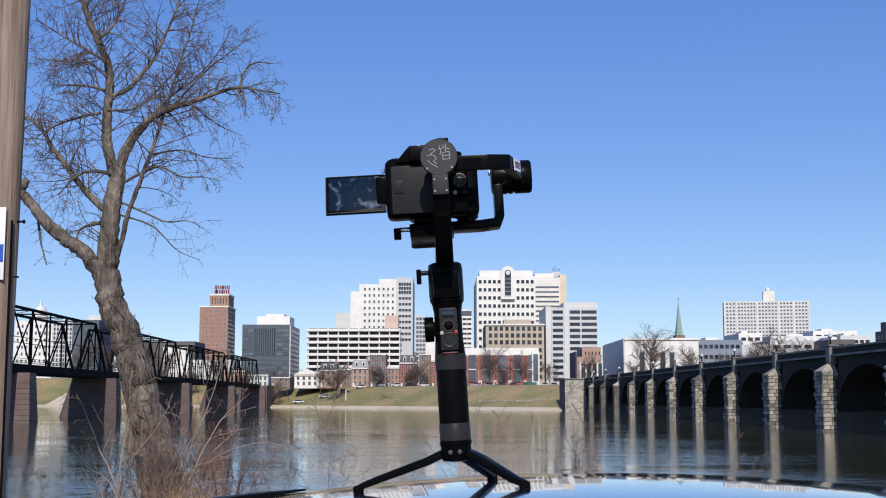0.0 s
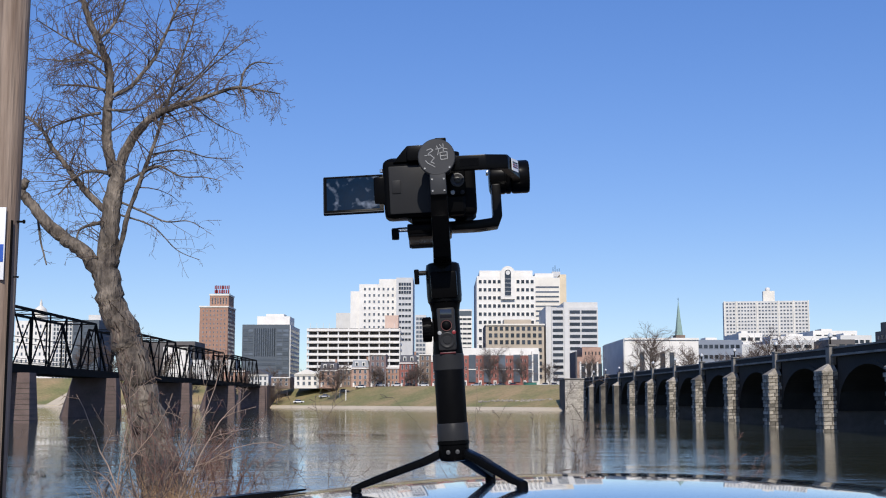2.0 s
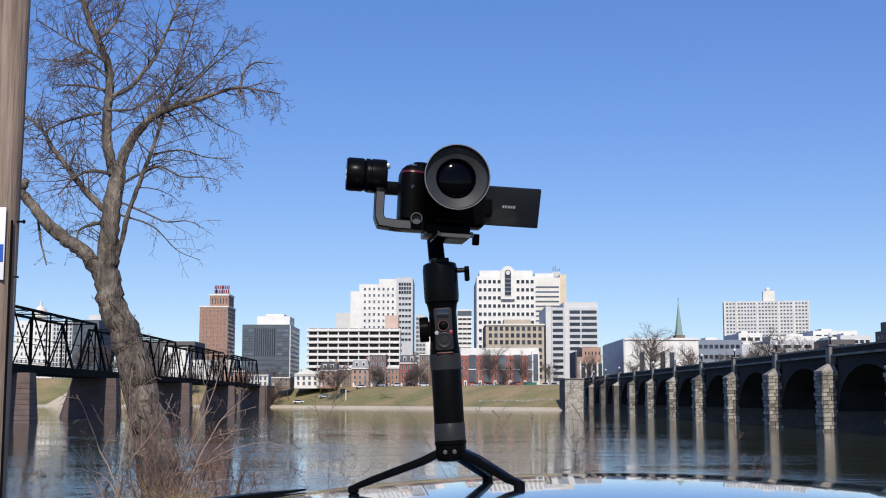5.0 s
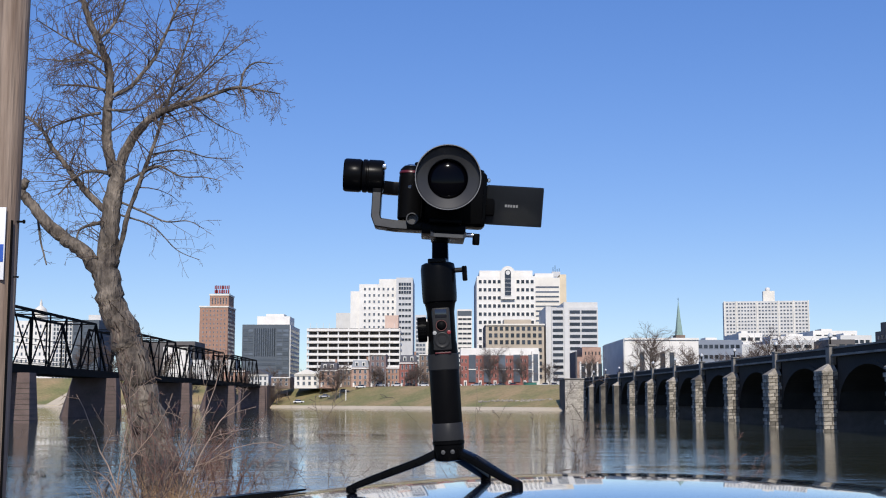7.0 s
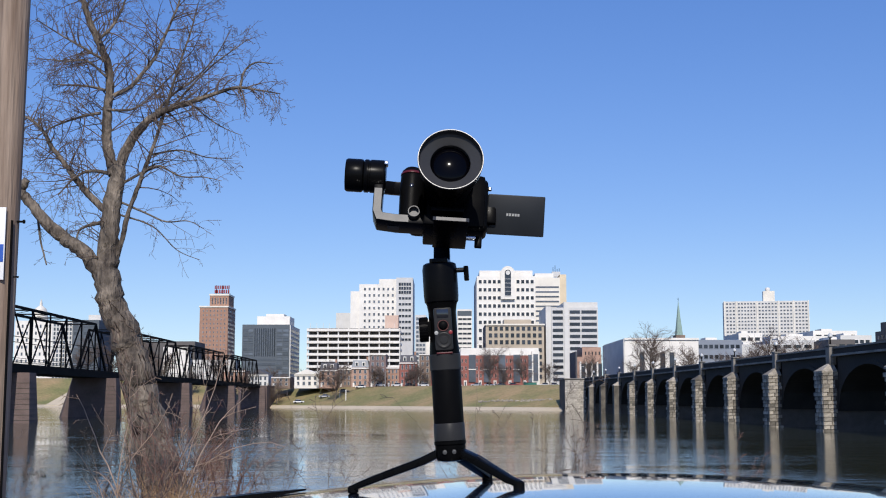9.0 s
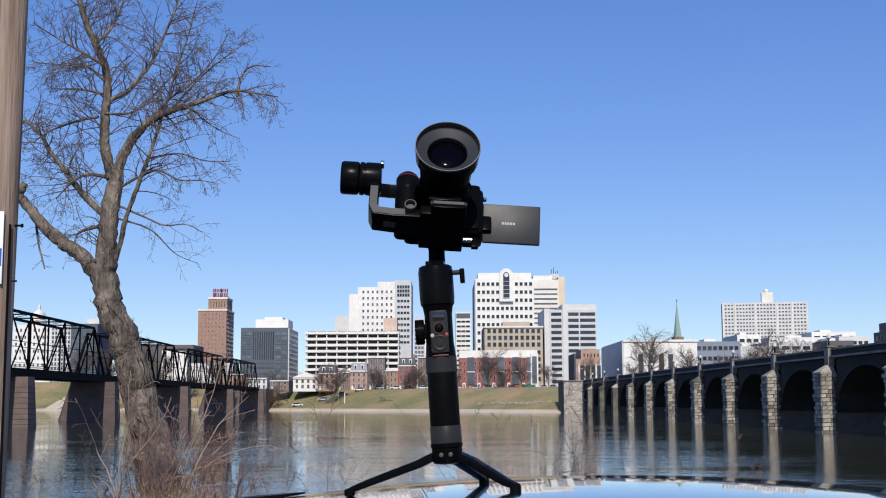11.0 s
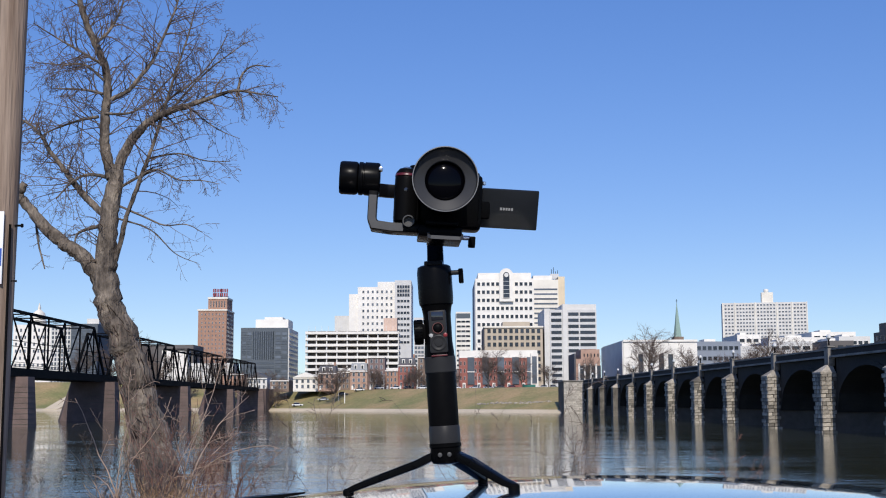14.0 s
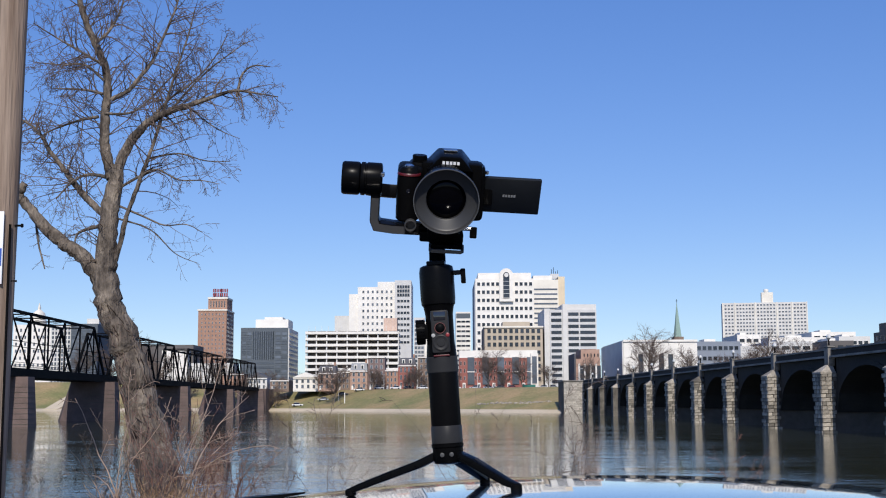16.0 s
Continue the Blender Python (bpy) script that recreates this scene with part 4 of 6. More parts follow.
    wheel = lathe([(0.012, -0.0075), (0.0185, -0.0075), (0.0195, -0.006), (0.0195, 0.006), (0.0185, 0.0075), (0.012, 0.0075)], 40, at(-0.0315, 0, 0.2585, ALONG_X))
    wheel = part("focus_wheel", wheel, M["rubber"], g, "black ribbed follow-focus wheel")
    ribs = bmesh.new()
    for i in range(24):
        a = 2 * math.pi * i / 24
        join(ribs, box(-0.0065, 0.0065, -0.0012, 0.0012, 0.0190, 0.0203), at(-0.0315, 0, 0.2585) @ Matrix.Rotation(a, 4, "X"))
    part("wheel_ribs", ribs, M["black"], wheel)
    part("wheel_mount", box(-0.028, -0.018, -0.010, 0.010, 0.247, 0.271, 0.002), M["black"], g)

    # the part that turns about the upright axis
    arm = bmesh.new()
    lathe([(0.0262, 0.3005), (0.0275, 0.302), (0.0285, 0.312), (0.0285, 0.355), (0.027, 0.3635), (0.0225, 0.366)], 48, bm=arm)
    bar([(0, 0.018, 0.3665), (0, -0.05, 0.3675), (0, -0.080, 0.374), (0, -0.123, 0.430), (0, -0.137, 0.465), (0, -0.137, 0.50)], [0.030, 0.029, 0.028, 0.027, 0.026, 0.024], [0.012, 0.014, 0.016, 0.016, 0.015, 0.013], (1, 0, 0), arm, bevel=0.002)
    yaw = part("yaw_arm", arm, M["anod"], g, "black arm that turns on the handle")
    part("motor_shell", box(-0.0215, 0.0215, -0.0305, -0.012, 0.306, 0.350, 0.004), M["black"], yaw)
    knob = part("lock_knob", lathe([(0.004, 0), (0.004, 0.014)], 16, at(-0.028, 0.004, 0.352, Matrix.Rotation(radians(-90), 4, "Y"))), M["gray"], yaw, "clamp knob")
    part("lock_lever", box(-0.0475, -0.0395, -0.004, 0.010, 0.334, 0.358, 0.002), M["black"], yaw)
    # end plate with the round motor cover
    pl = lathe([(0.0277, 0.0), (0.0287, 0.0012), (0.0287, 0.009), (0.0275, 0.010)], 56, at(0, -0.1395, 0.5145, Matrix.Rotation(radians(90), 4, "X")))
    box(-0.0125, 0.0125, -0.1491, -0.1395, 0.456, 0.505, 0.003, pl)
    plate = part("motor_plate", pl, M["hood"], yaw, "round dark grey motor cover with pale drawn marks")
    for x, z in ((-0.009, 0.4620), (0.009, 0.4620), (-0.009, 0.4800), (0.009, 0.4800), (-0.019, 0.4975), (0.019, 0.4975)):
        part("screw", lathe([(0.0015, 0), (0.0015, 0.0006), (0.0008, 0.0003)], 10, at(x, -0.1494, z, out)), M["mark"], yaw, "small screw")
    shapes = (((-0.016, 0.013), (-0.009, 0.0155), (-0.005, 0.013), (-0.012, 0.008), (-0.016, 0.0035)), ((-0.020, 0.004), (-0.010, 0.005), (-0.004, -0.001), (-0.010, -0.007), (-0.004, -0.010)),
              ((-0.019, -0.004), (-0.015, -0.009), (-0.008, -0.013), (-0.003, -0.0165)), ((0.001, 0.020), (0.004, 0.012), (0.002, 0.004)), ((-0.001, 0.014), (0.010, 0.016), (0.019, 0.013)),
              ((0.006, 0.022), (0.009, 0.018)), ((0.006, 0.008), (0.018, 0.009), (0.018, -0.003), (0.007, -0.004), (0.006, 0.008)), ((0.007, 0.0025), (0.017, 0.003)), ((0.012, 0.023), (0.012, 0.010)))
    for s in shapes:
        strokes = bmesh.new()
        for (a, b), (c, d) in zip(s, s[1:]):
            bar([(a * 0.92, -0.1499, 0.5135 + b * 0.92), (c * 0.92, -0.1499, 0.5135 + d * 0.92)], 0.0004, 0.0010, (0, 1, 0), strokes)
        part("motor_mark", strokes, M["mark"], yaw, "pale drawn stroke")

    # the arm that turns about the lens direction; its space has the pivot as origin
    roll = lathe([(0.024, -0.1395), (0.0262, -0.137), (0.0262, -0.113), (0.024, -0.110), (0.012, -0.109)], 48, at(0, 0, 0.003, ALONG_Y))
    bar([(0.012, -0.124, -0.004), (0.072, -0.124, -0.004), (0.102, -0.114, -0.004), (0.124, -0.045, -0.008), (0.128, 0.010, -0.011)], 0.023, [0.012, 0.013, 0.014, 0.013, 0.012], (0, 0, 1), roll, bevel=0.002)
    lathe([(0.022, 0.118), (0.0265, 0.121), (0.0275, 0.124), (0.0275, 0.146), (0.0255, 0.1495), (0.008, 0.1498)], 48, at(-0.001, AXIS[1], AXIS[2], ALONG_X), roll)
    roll = part("roll_arm", roll, M["anod"], g, "black bent arm with the side motor")
    part("arm_recess", bar([(0.032, -0.1302, -0.004), (0.062, -0.1304, -0.004)], 0.012, 0.001, (0, 0, 1), bevel=0.0), M["black"], roll)
    st = part("sticker", bar([(0.1060, -0.1000, -0.0035), (0.1175, -0.0700, -0.0030)], 0.019, 0.0008, (0, 0, 1)), M["whiteprint"], roll, "white sticker with small print")
    st.location = (0.0088, -0.0030, -0.002)
    for i, dz in enumerate((0.004, 0.0005, -0.003)):
        o = part("print_bar", bar([(0.1075, -0.0965, -0.0034 + dz), (0.1162, -0.0735, -0.0031 + dz)], 0.0016, 0.0006, (0, 0, 1)), M["redprint"] if i else M["gray"], roll, "thin line of print")
        o.location = (0.0094, -0.0032, -0.002)
    marks = bmesh.new()
    box(0.1485, 0.1493, 0.000, 0.012, -0.008, -0.001, bm=marks)
    box(0.1485, 0.1493, 0.001, 0.011, -0.018, -0.011, bm=marks)
    part("cap_mark", marks, M["whiteprint"], roll, "pale marks on the motor cap")
    part("roll_latch", box(-0.005, 0.013, -0.127, -0.117, 0.032, 0.038, 0.002), M["black"], roll)
    part("latch_post", lathe([(0.004, 0.025), (0.004, 0.033)], 16, at(-0.001, -0.121, 0)), M["black"], roll)

    # the bracket that tilts with the photo camera; origin at the pivot
    tilt = lathe([(0.022, 0.083), (0.0265, 0.0845), (0.0275, 0.088), (0.0275, 0.108), (0.0262, 0.109), (0.0262, 0.111), (0.0275, 0.112), (0.0275, 0.117), (0.0265, 0.1185), (0.012, 0.119)], 48, at(-0.001, AXIS[1], AXIS[2], ALONG_X))
    bar([(0.092, 0.000, -0.022), (0.092, 0.000, -0.074), (0.0875, 0.000, -0.0845), (0.060, 0.000, -0.087), (-0.020, 0.000, -0.087)], 0.046, 0.0150, (0, 1, 0), tilt, bevel=0.002)
    tilt = part("tilt_bracket", tilt, M["anod"], g, "black angled bracket under the photo camera")
    part("bracket_slot", box(0.0965, 0.1000, -0.006, 0.000, -0.066, -0.034, 0.0008), M["black"], tilt)
    part("bracket_label", box(0.055, 0.074, -0.008, 0.006, -0.0951, -0.0944), M["satin"], tilt, "small grey label")
    part("motor_lever", box(0.0785, 0.0850, 0.022, 0.036, 0.002, 0.009, 0.002), M["metal"], tilt, "bright lever")
    part("bracket_clamp", lathe([(0.0100, 0), (0.0100, 0.012), (0.0094, 0.0128), (0.0080, 0.0128), (0.0076, 0.012), (0.0076, 0.004), (0.0005, 0.004)], 28, at(0.032, 0.020, -0.077, ALONG_Y)), M["satin"], tilt, "round hollow clamp knob")
    part("clamp_bed", box(-0.056, 0.016, -0.052, 0.040, -0.1010, -0.0840, 0.003), M["black"], tilt)
    part("quick_plate", box(-0.048, 0.004, -0.062, 0.056, -0.0840, -0.0770, 0.002), M["black"], tilt)
    part("rail_plate", box(-0.0555, -0.0005, -0.050, 0.064, -0.1055, -0.0990, 0.0015), M["black"], tilt)
    part("bracket_edge", bar([(0.092, 0.0237, -0.036), (0.092, 0.0237, -0.074), (0.0875, 0.0237, -0.0845), (0.062, 0.0237, -0.087), (0.040, 0.0237, -0.087)], 0.0012, 0.0122, (0, 1, 0)), M["satin"], tilt, "satin grey machined edge")
    part("front_loop", bar([(-0.055, 0.060, -0.1000), (-0.055, 0.0725, -0.1050), (-0.051, 0.0755, -0.1065), (-0.005, 0.0755, -0.1065), (-0.001, 0.0725, -0.1050), (-0.001, 0.060, -0.1000)], 0.0055, 0.003, (0, 0, 1)), M["satin"], tilt, "thin metal loop")
    part("plate_lever", box(-0.082, -0.070, -0.040, -0.031, -0.107, -0.088, 0.002), M["black"], tilt)
    part("plate_screw", lathe([(0.004, 0), (0.004, 0.016)], 14, at(-0.056, -0.035, -0.091, Matrix.Rotation(radians(-90), 4, "Y"))), M["metal"], tilt, "bright screw")
    return g, yaw, roll, tilt


def build_photo_camera():
    """A photo camera with a wide lens; its space has the tilt pivot as origin, the lens looks along +y."""
    c = thing("photo_camera", Matrix.Translation(PIVOT), "black photo camera with wide lens and flipped-out screen on the gimbal", "camera")
    cx = -0.016
    b = box(cx - 0.060, cx + 0.052, -0.040, 0.002, -0.051, 0.031, 0.010, seg=3)
    box(cx - 0.056, cx + 0.034, -0.034, 0.006, -0.048, 0.034, 0.008, b)
    body = part("body", b, M["black"], c)
    gb = lathe([(0.0125, -0.050), (0.0160, -0.047), (0.0168, -0.010), (0.0165, 0.012), (0.0150, 0.023), (0.0105, 0.028)], 32, at(cx + 0.050, 0.0215, 0))
    box(cx + 0.030, cx + 0.0665, -0.032, 0.022, -0.050, 0.028, 0.010, gb, seg=4)
    part("grip", gb, M["rubber"], c, "black rubbery hand grip")
    part("grip_stripe", lathe([(0.0164, 0.0165), (0.0168, 0.0169), (0.0166, 0.0192), (0.0156, 0.0204)], 32, at(cx + 0.050, 0.0218, 0), caps=False), M["stripe"], c, "dark red accent stripe")
    part("grip_sensor", lathe([(0.003, 0), (0.003, 0.0008), (0.002, 0.001)], 12, at(cx + 0.050, 0.0378, -0.004, ALONG_Y)), M["glass"], c)
    # viewfinder hump
    hb = bmesh.new()
    prof = [(-0.038, 0.024), (-0.024, 0.040), (-0.017, 0.0475), (0.017, 0.0475), (0.024, 0.040), (0.038, 0.024)]
    hx = cx - 0.008
    ra = [hb.verts.new((hx + x, -0.044, z)) for x, z in prof]
    rb = [hb.verts.new((hx + x * 0.86, 0.018, 0.026 + (z - 0.026) * 0.86)) for x, z in prof]
    for i in range(len(prof) - 1):
        hb.faces.new((ra[i], ra[i + 1], rb[i + 1], rb[i]))
    hb.faces.new(ra[::-1])
    hb.faces.new(rb)
    hb.faces.new((ra[0], rb[0], rb[-1], ra[-1]))
    bmesh.ops.recalc_face_normals(hb, faces=hb.faces)
    bmesh.ops.bevel(hb, geom=list(hb.edges), offset=0.003, segments=2, affect="EDGES", profile=0.6)
    hump = part("viewfinder_hump", hb, M["black"], c)
    plate = bmesh.new()
    for i in range(5):
        box(hx - 0.0125 + i * 0.0052, hx - 0.0088 + i * 0.0052, 0.0176, 0.0186, 0.0335, 0.0380, bm=plate)
    part("name_plate", plate, M["whiteprint"], hump, "small white marks")
    part("eyecup", box(hx - 0.018, hx + 0.018, -0.052, -0.042, 0.024, 0.044, 0.004), M["rubber"], c)
    part("hot_shoe", box(hx - 0.010, hx + 0.010, -0.034, -0.014, 0.0470, 0.0490, 0.0006), M["metal"], c, "bright accessory shoe")
    part("mode_dial", lathe([(0.0095, 0.030), (0.0105, 0.031), (0.0105, 0.039), (0.0095, 0.040)], 30, at(cx + 0.036, -0.014, 0)), M["black"], c)
    part("shutter_button", lathe([(0.007, 0.025), (0.007, 0.0295), (0.005, 0.031)], 22, at(cx + 0.050, 0.020, 0)), M["metal"], c, "bright shutter button ring")
    for s, x in ((-1, cx - 0.062), (1, cx + 0.062)):
        part("strap_lug", lathe([(0.001, -0.003), (0.003, -0.002), (0.003, 0.002), (0.001, 0.003)], 14, at(x, -0.012, 0.020)), M["metal"], c, "bright strap ring")
    # back
    back = part("back_panel", box(cx - 0.052, cx + 0.026, -0.0418, -0.038, -0.046, 0.020, 0.002), M["gray"], c, "recess of the flipped-out screen")
    part("recess_tab", box(cx - 0.048, cx - 0.036, -0.0432, -0.0412, -0.018, 0.000, 0.001), M["gray"], back)
    pad = part("button_pad", box(cx + 0.028, cx + 0.052, -0.0435, -0.039, -0.026, 0.022, 0.003), M["black"], c)
    back_out = Matrix.Rotation(radians(90), 4, "X")
    part("selector", lathe([(0.0095, 0), (0.0095, 0.0018), (0.008, 0.0024), (0.0045, 0.0012), (0.004, 0.0022), (0.002, 0.0026)], 30, at(cx + 0.041, -0.0432, -0.004, back_out)), M["satin"], pad)
    for x, z in ((0.033, 0.016), (0.034, -0.021), (0.047, -0.021)):
        part("button", lathe([(0.003, 0), (0.003, 0.0014), (0.002, 0.0018)], 14, at(cx + x, -0.0432, z, back_out)), M["mark"] if x < 0.04 else M["gray"], pad, "small round button")
    # flipped-out screen
    part("screen_hinge", box(cx - 0.073, cx - 0.056, -0.036, -0.018, -0.030, 0.008, 0.003), M["black"], c)
    panel = part("screen_panel", box(-0.1815, -0.0885, -0.042, -0.034, -0.042, 0.020, 0.002), M["panelback"], c, "flipped-out screen panel")
    part("screen_bezel", box(-0.180, -0.090, -0.0426, -0.0412, -0.0405, 0.0185, 0.0006), M["black"], panel)
    part("display", box(-0.176, -0.095, -0.0430, -0.0422, -0.0375, 0.0155, 0.0002), M["screen"], panel, "dim screen with pale reflections")
    mk = bmesh.new()
    for i in range(5):
        box(-0.1405 + i * 0.0045, -0.1373 + i * 0.0045, -0.0344, -0.0336, -0.0125, -0.0085, bm=mk)
    part("panel_mark", mk, M["mark"], panel, "small pale marks")
    # lens, with a deep front ring
    lens = part("lens_barrel", lathe([(0.030, 0.000), (0.033, 0.004), (0.034, 0.018), (0.0375, 0.022), (0.0375, 0.050), (0.036, 0.052), (0.0385, 0.056), (0.0405, 0.078), (0.043, 0.088)], 64, at(cx, 0, 0, ALONG_Y), caps=False), M["black"], c)
    rib = bmesh.new()
    for i in range(60):
        a = 2 * math.pi * i / 60
        join(rib, box(-0.0011, 0.0011, 0.0372, 0.0383, 0.026, 0.048), at(cx, 0, 0, ALONG_Y) @ Matrix.Rotation(a, 4, "Z"))
    part("zoom_ribs", rib, M["rubber"], lens)
    part("hood", lathe([(0.043, 0.086), (0.0470, 0.092), (0.0484, 0.113)], 72, at(cx, 0, 0, ALONG_Y), caps=False), M["black"], lens, "black lens hood")
    part("inner_ring", lathe([(0.0484, 0.113), (0.0474, 0.113), (0.0462, 0.1075), (0.0442, 0.1060), (0.0312, 0.1035), (0.0300, 0.1025), (0.0296, 0.0960)], 72, at(cx, 0, 0, ALONG_Y), caps=False), M["hood"], lens, "satin dark grey ring round the front glass")
    fg = [(0.0297 * math.cos(t), 0.0945 + 0.0075 * math.sin(t)) for t in [radians(a) for a in range(0, 90, 10)]] + [(0.0005, 0.1020)]
    part("front_glass", lathe(fg, 56, at(cx, 0, 0, ALONG_Y)), M["lensglass"], lens, "domed dark front glass")
    part("hood_rim", lathe([(0.0484, 0.1125), (0.0491, 0.1135), (0.0491, 0.1160), (0.0488, 0.1165), (0.0478, 0.1165), (0.0475, 0.1160), (0.0475, 0.1125)], 72, at(cx, 0, 0, ALONG_Y), caps=False), M["rim"], lens, "worn satin rim")
    part("lens_index", box(cx + 0.018, cx + 0.024, 0.060, 0.068, 0.030, 0.0345), M["whiteprint"], lens, "tiny white index marks")
    for o in c.children:
        wide, deep = (1.065, 1.22) if o.name.startswith("lens_barrel") else (1.17, 1.18)
        o.matrix_basis = at(cx - (0.006 if deep > 1.2 else 0.004), -0.032, -0.018) @ Matrix.Diagonal((wide, deep, wide, 1)) @ at(-cx, 0, 0)
    turn = at(-0.139, -0.061, -0.034) @ Matrix.Rotation(radians(-20), 4, "X") @ Matrix.Diagonal((1.04, 1, 1.10, 1)) @ at(0.135, 0.038, 0.011)
    panel.matrix_basis = turn
    return c


XC, YC, ZC = 0.326, 2.0, 6.3665       # crown of the car roof


def roof_z(x, y):
    return ZC - (x - XC) ** 2 / 10.0 - (y - YC) ** 2 / 18.0


def build_car():
    """A parked car, side on, its length along x."""
    car = thing("car", at(XC, YC, 4.9), "dark blue glossy car parked side on by the river", "car")
    inv = Matrix.Translation((-XC, -YC, -4.9))
    xs = [XC - 1.15 + 2.3 * i / 48 for i in range(49)]
    ys = [YC - 0.68 + 1.36 * i / 32 for i in range(33)]
    bm = bmesh.new()
    g = []
    for x in xs:
        col = []
        for y in ys:
            e = max(abs(y - YC) - 0.60, 0) / 0.08
            ex = max(abs(x - XC) - 1.02, 0) / 0.13
            col.append(bm.verts.new((x, y, roof_z(x, y) - 0.03 * e * e - 0.025 * ex * ex)))
        g.append(col)
    for a, b in zip(g, g[1:]):
        for j in range(len(ys) - 1):
            bm.faces.new((a[j], b[j], b[j + 1], a[j + 1]))
    r = bmesh.ops.extrude_face_region(bm, geom=list(bm.faces))
    for v in [v for v in r["geom"] if isinstance(v, bmesh.types.BMVert)]:
        v.co.z -= 0.03
    bmesh.ops.recalc_face_normals(bm, faces=bm.faces)
    bm.transform(inv)
    part("roof", bm, M["paint"], car)
    # lower body as stations along the length
    st = [(-2.25, 0.55, 0.78, 0.62), (-2.15, 0.30, 0.92, 0.78), (-1.5, 0.25, 0.98, 0.88), (0.0, 0.24, 1.00, 0.9), (1.3, 0.25, 0.98, 0.88), (2.1, 0.30, 0.86, 0.80), (2.28, 0.5, 0.72, 0.62)]
    bm = bmesh.new()
    rings = []
    for x, z0, z1, w in st:
        rings.append([bm.verts.new((x, y, z)) for y, z in ((-w * 0.92, z0), (-w, (z0 + z1) / 2), (-w * 0.94, z1), (w * 0.94, z1), (w, (z0 + z1) / 2), (w * 0.92, z0))])
    for a, b in zip(rings, rings[1:]):
        for i in range(6):
            bm.faces.new((a[i], a[(i + 1) % 6], b[(i + 1) % 6], b[i]))
    bm.faces.new(rings[0][::-1])
    bm.faces.new(rings[-1])
    bmesh.ops.recalc_face_normals(bm, faces=bm.faces)
    bmesh.ops.bevel(bm, geom=list(bm.edges), offset=0.03, segments=2, affect="EDGES", profile=0.5)
    part("body", bm, M["paint"], car)
    # cabin glass between body and roof
    bm = bmesh.new()
    low = [(-1.75, -0.80), (1.75, -0.80), (1.75, 0.80), (-1.75, 0.80)]
    top = [(-1.08, -0.555), (1.08, -0.555), (1.08, 0.555), (-1.08, 0.555)]
    zt = 1.29
    a = [bm.verts.new((x, y, 0.96)) for x, y in low]
    b = [bm.verts.new((x, y, zt)) for x, y in top]
    for i in range(4):
        bm.faces.new((a[i], a[(i + 1) % 4], b[(i + 1) % 4], b[i]))
    bm.faces.new(b)
    part("cabin_glass", bm, M["carglass"], car, "dark car windows", smooth=False)
    for sx in (-1, 1):
        for sy in (-1, 1):
            bm = bmesh.new()
            bar([(sx * 1.76, sy * 0.81, 0.95), (sx * 1.07, sy * 0.57, 1.325)], 0.07, 0.05, (0, 1, 0), bm, bevel=0.01)
            part("pillar", bm, M["paint"], car)
    trim = [(x - XC, 2.40 - YC, roof_z(x, 2.40) - 4.9 + 0.004) for x in (-0.78, -0.62, -0.48, -0.36, -0.26)]
    part("roof_trim", bar(trim, [0.10, 0.10, 0.09, 0.05, 0.01], [0.022, 0.02, 0.017, 0.011, 0.003], (0, 1, 0)), M["rubber"], car, "black rubber roof strip")
    for sy in (-1, 1):
        part("roof_rail", bar([(-1.1, sy * 0.590, 1.315), (0, sy * 0.598, 1.395), (1.1, sy * 0.590, 1.315)], 0.02, 0.02, (0, 1, 0), bevel=0.004), M["black"], car)
        part("door_pillar", bar([(0.05, sy * 0.82, 0.97), (0.05, sy * 0.59, 1.34)], 0.06, 0.03, (1, 0, 0), bevel=0.005), M["black"], car)
        for x in (-1.38, 1.38):
            w = part("wheel", lathe([(0.20, -0.1), (0.31, -0.1), (0.325, -0.07), (0.325, 0.07), (0.31, 0.1), (0.20, 0.1)], 36, at(x, sy * 0.76, 0.325, ALONG_Y)), M["tyre"], car)
            part("rim", lathe([(0.205, -0.085), (0.19, -0.06), (0.05, -0.07), (0.04, 0.07), (0.19, 0.06), (0.205, 0.085)], 30, at(x, sy * 0.76, 0.325, ALONG_Y)), M["metal"], w)
    return car


GIMBAL, YAW_ARM, ROLL_ARM, TILT_BRACKET = build_gimbal()
PHOTO_CAMERA = build_photo_camera()
build_car()


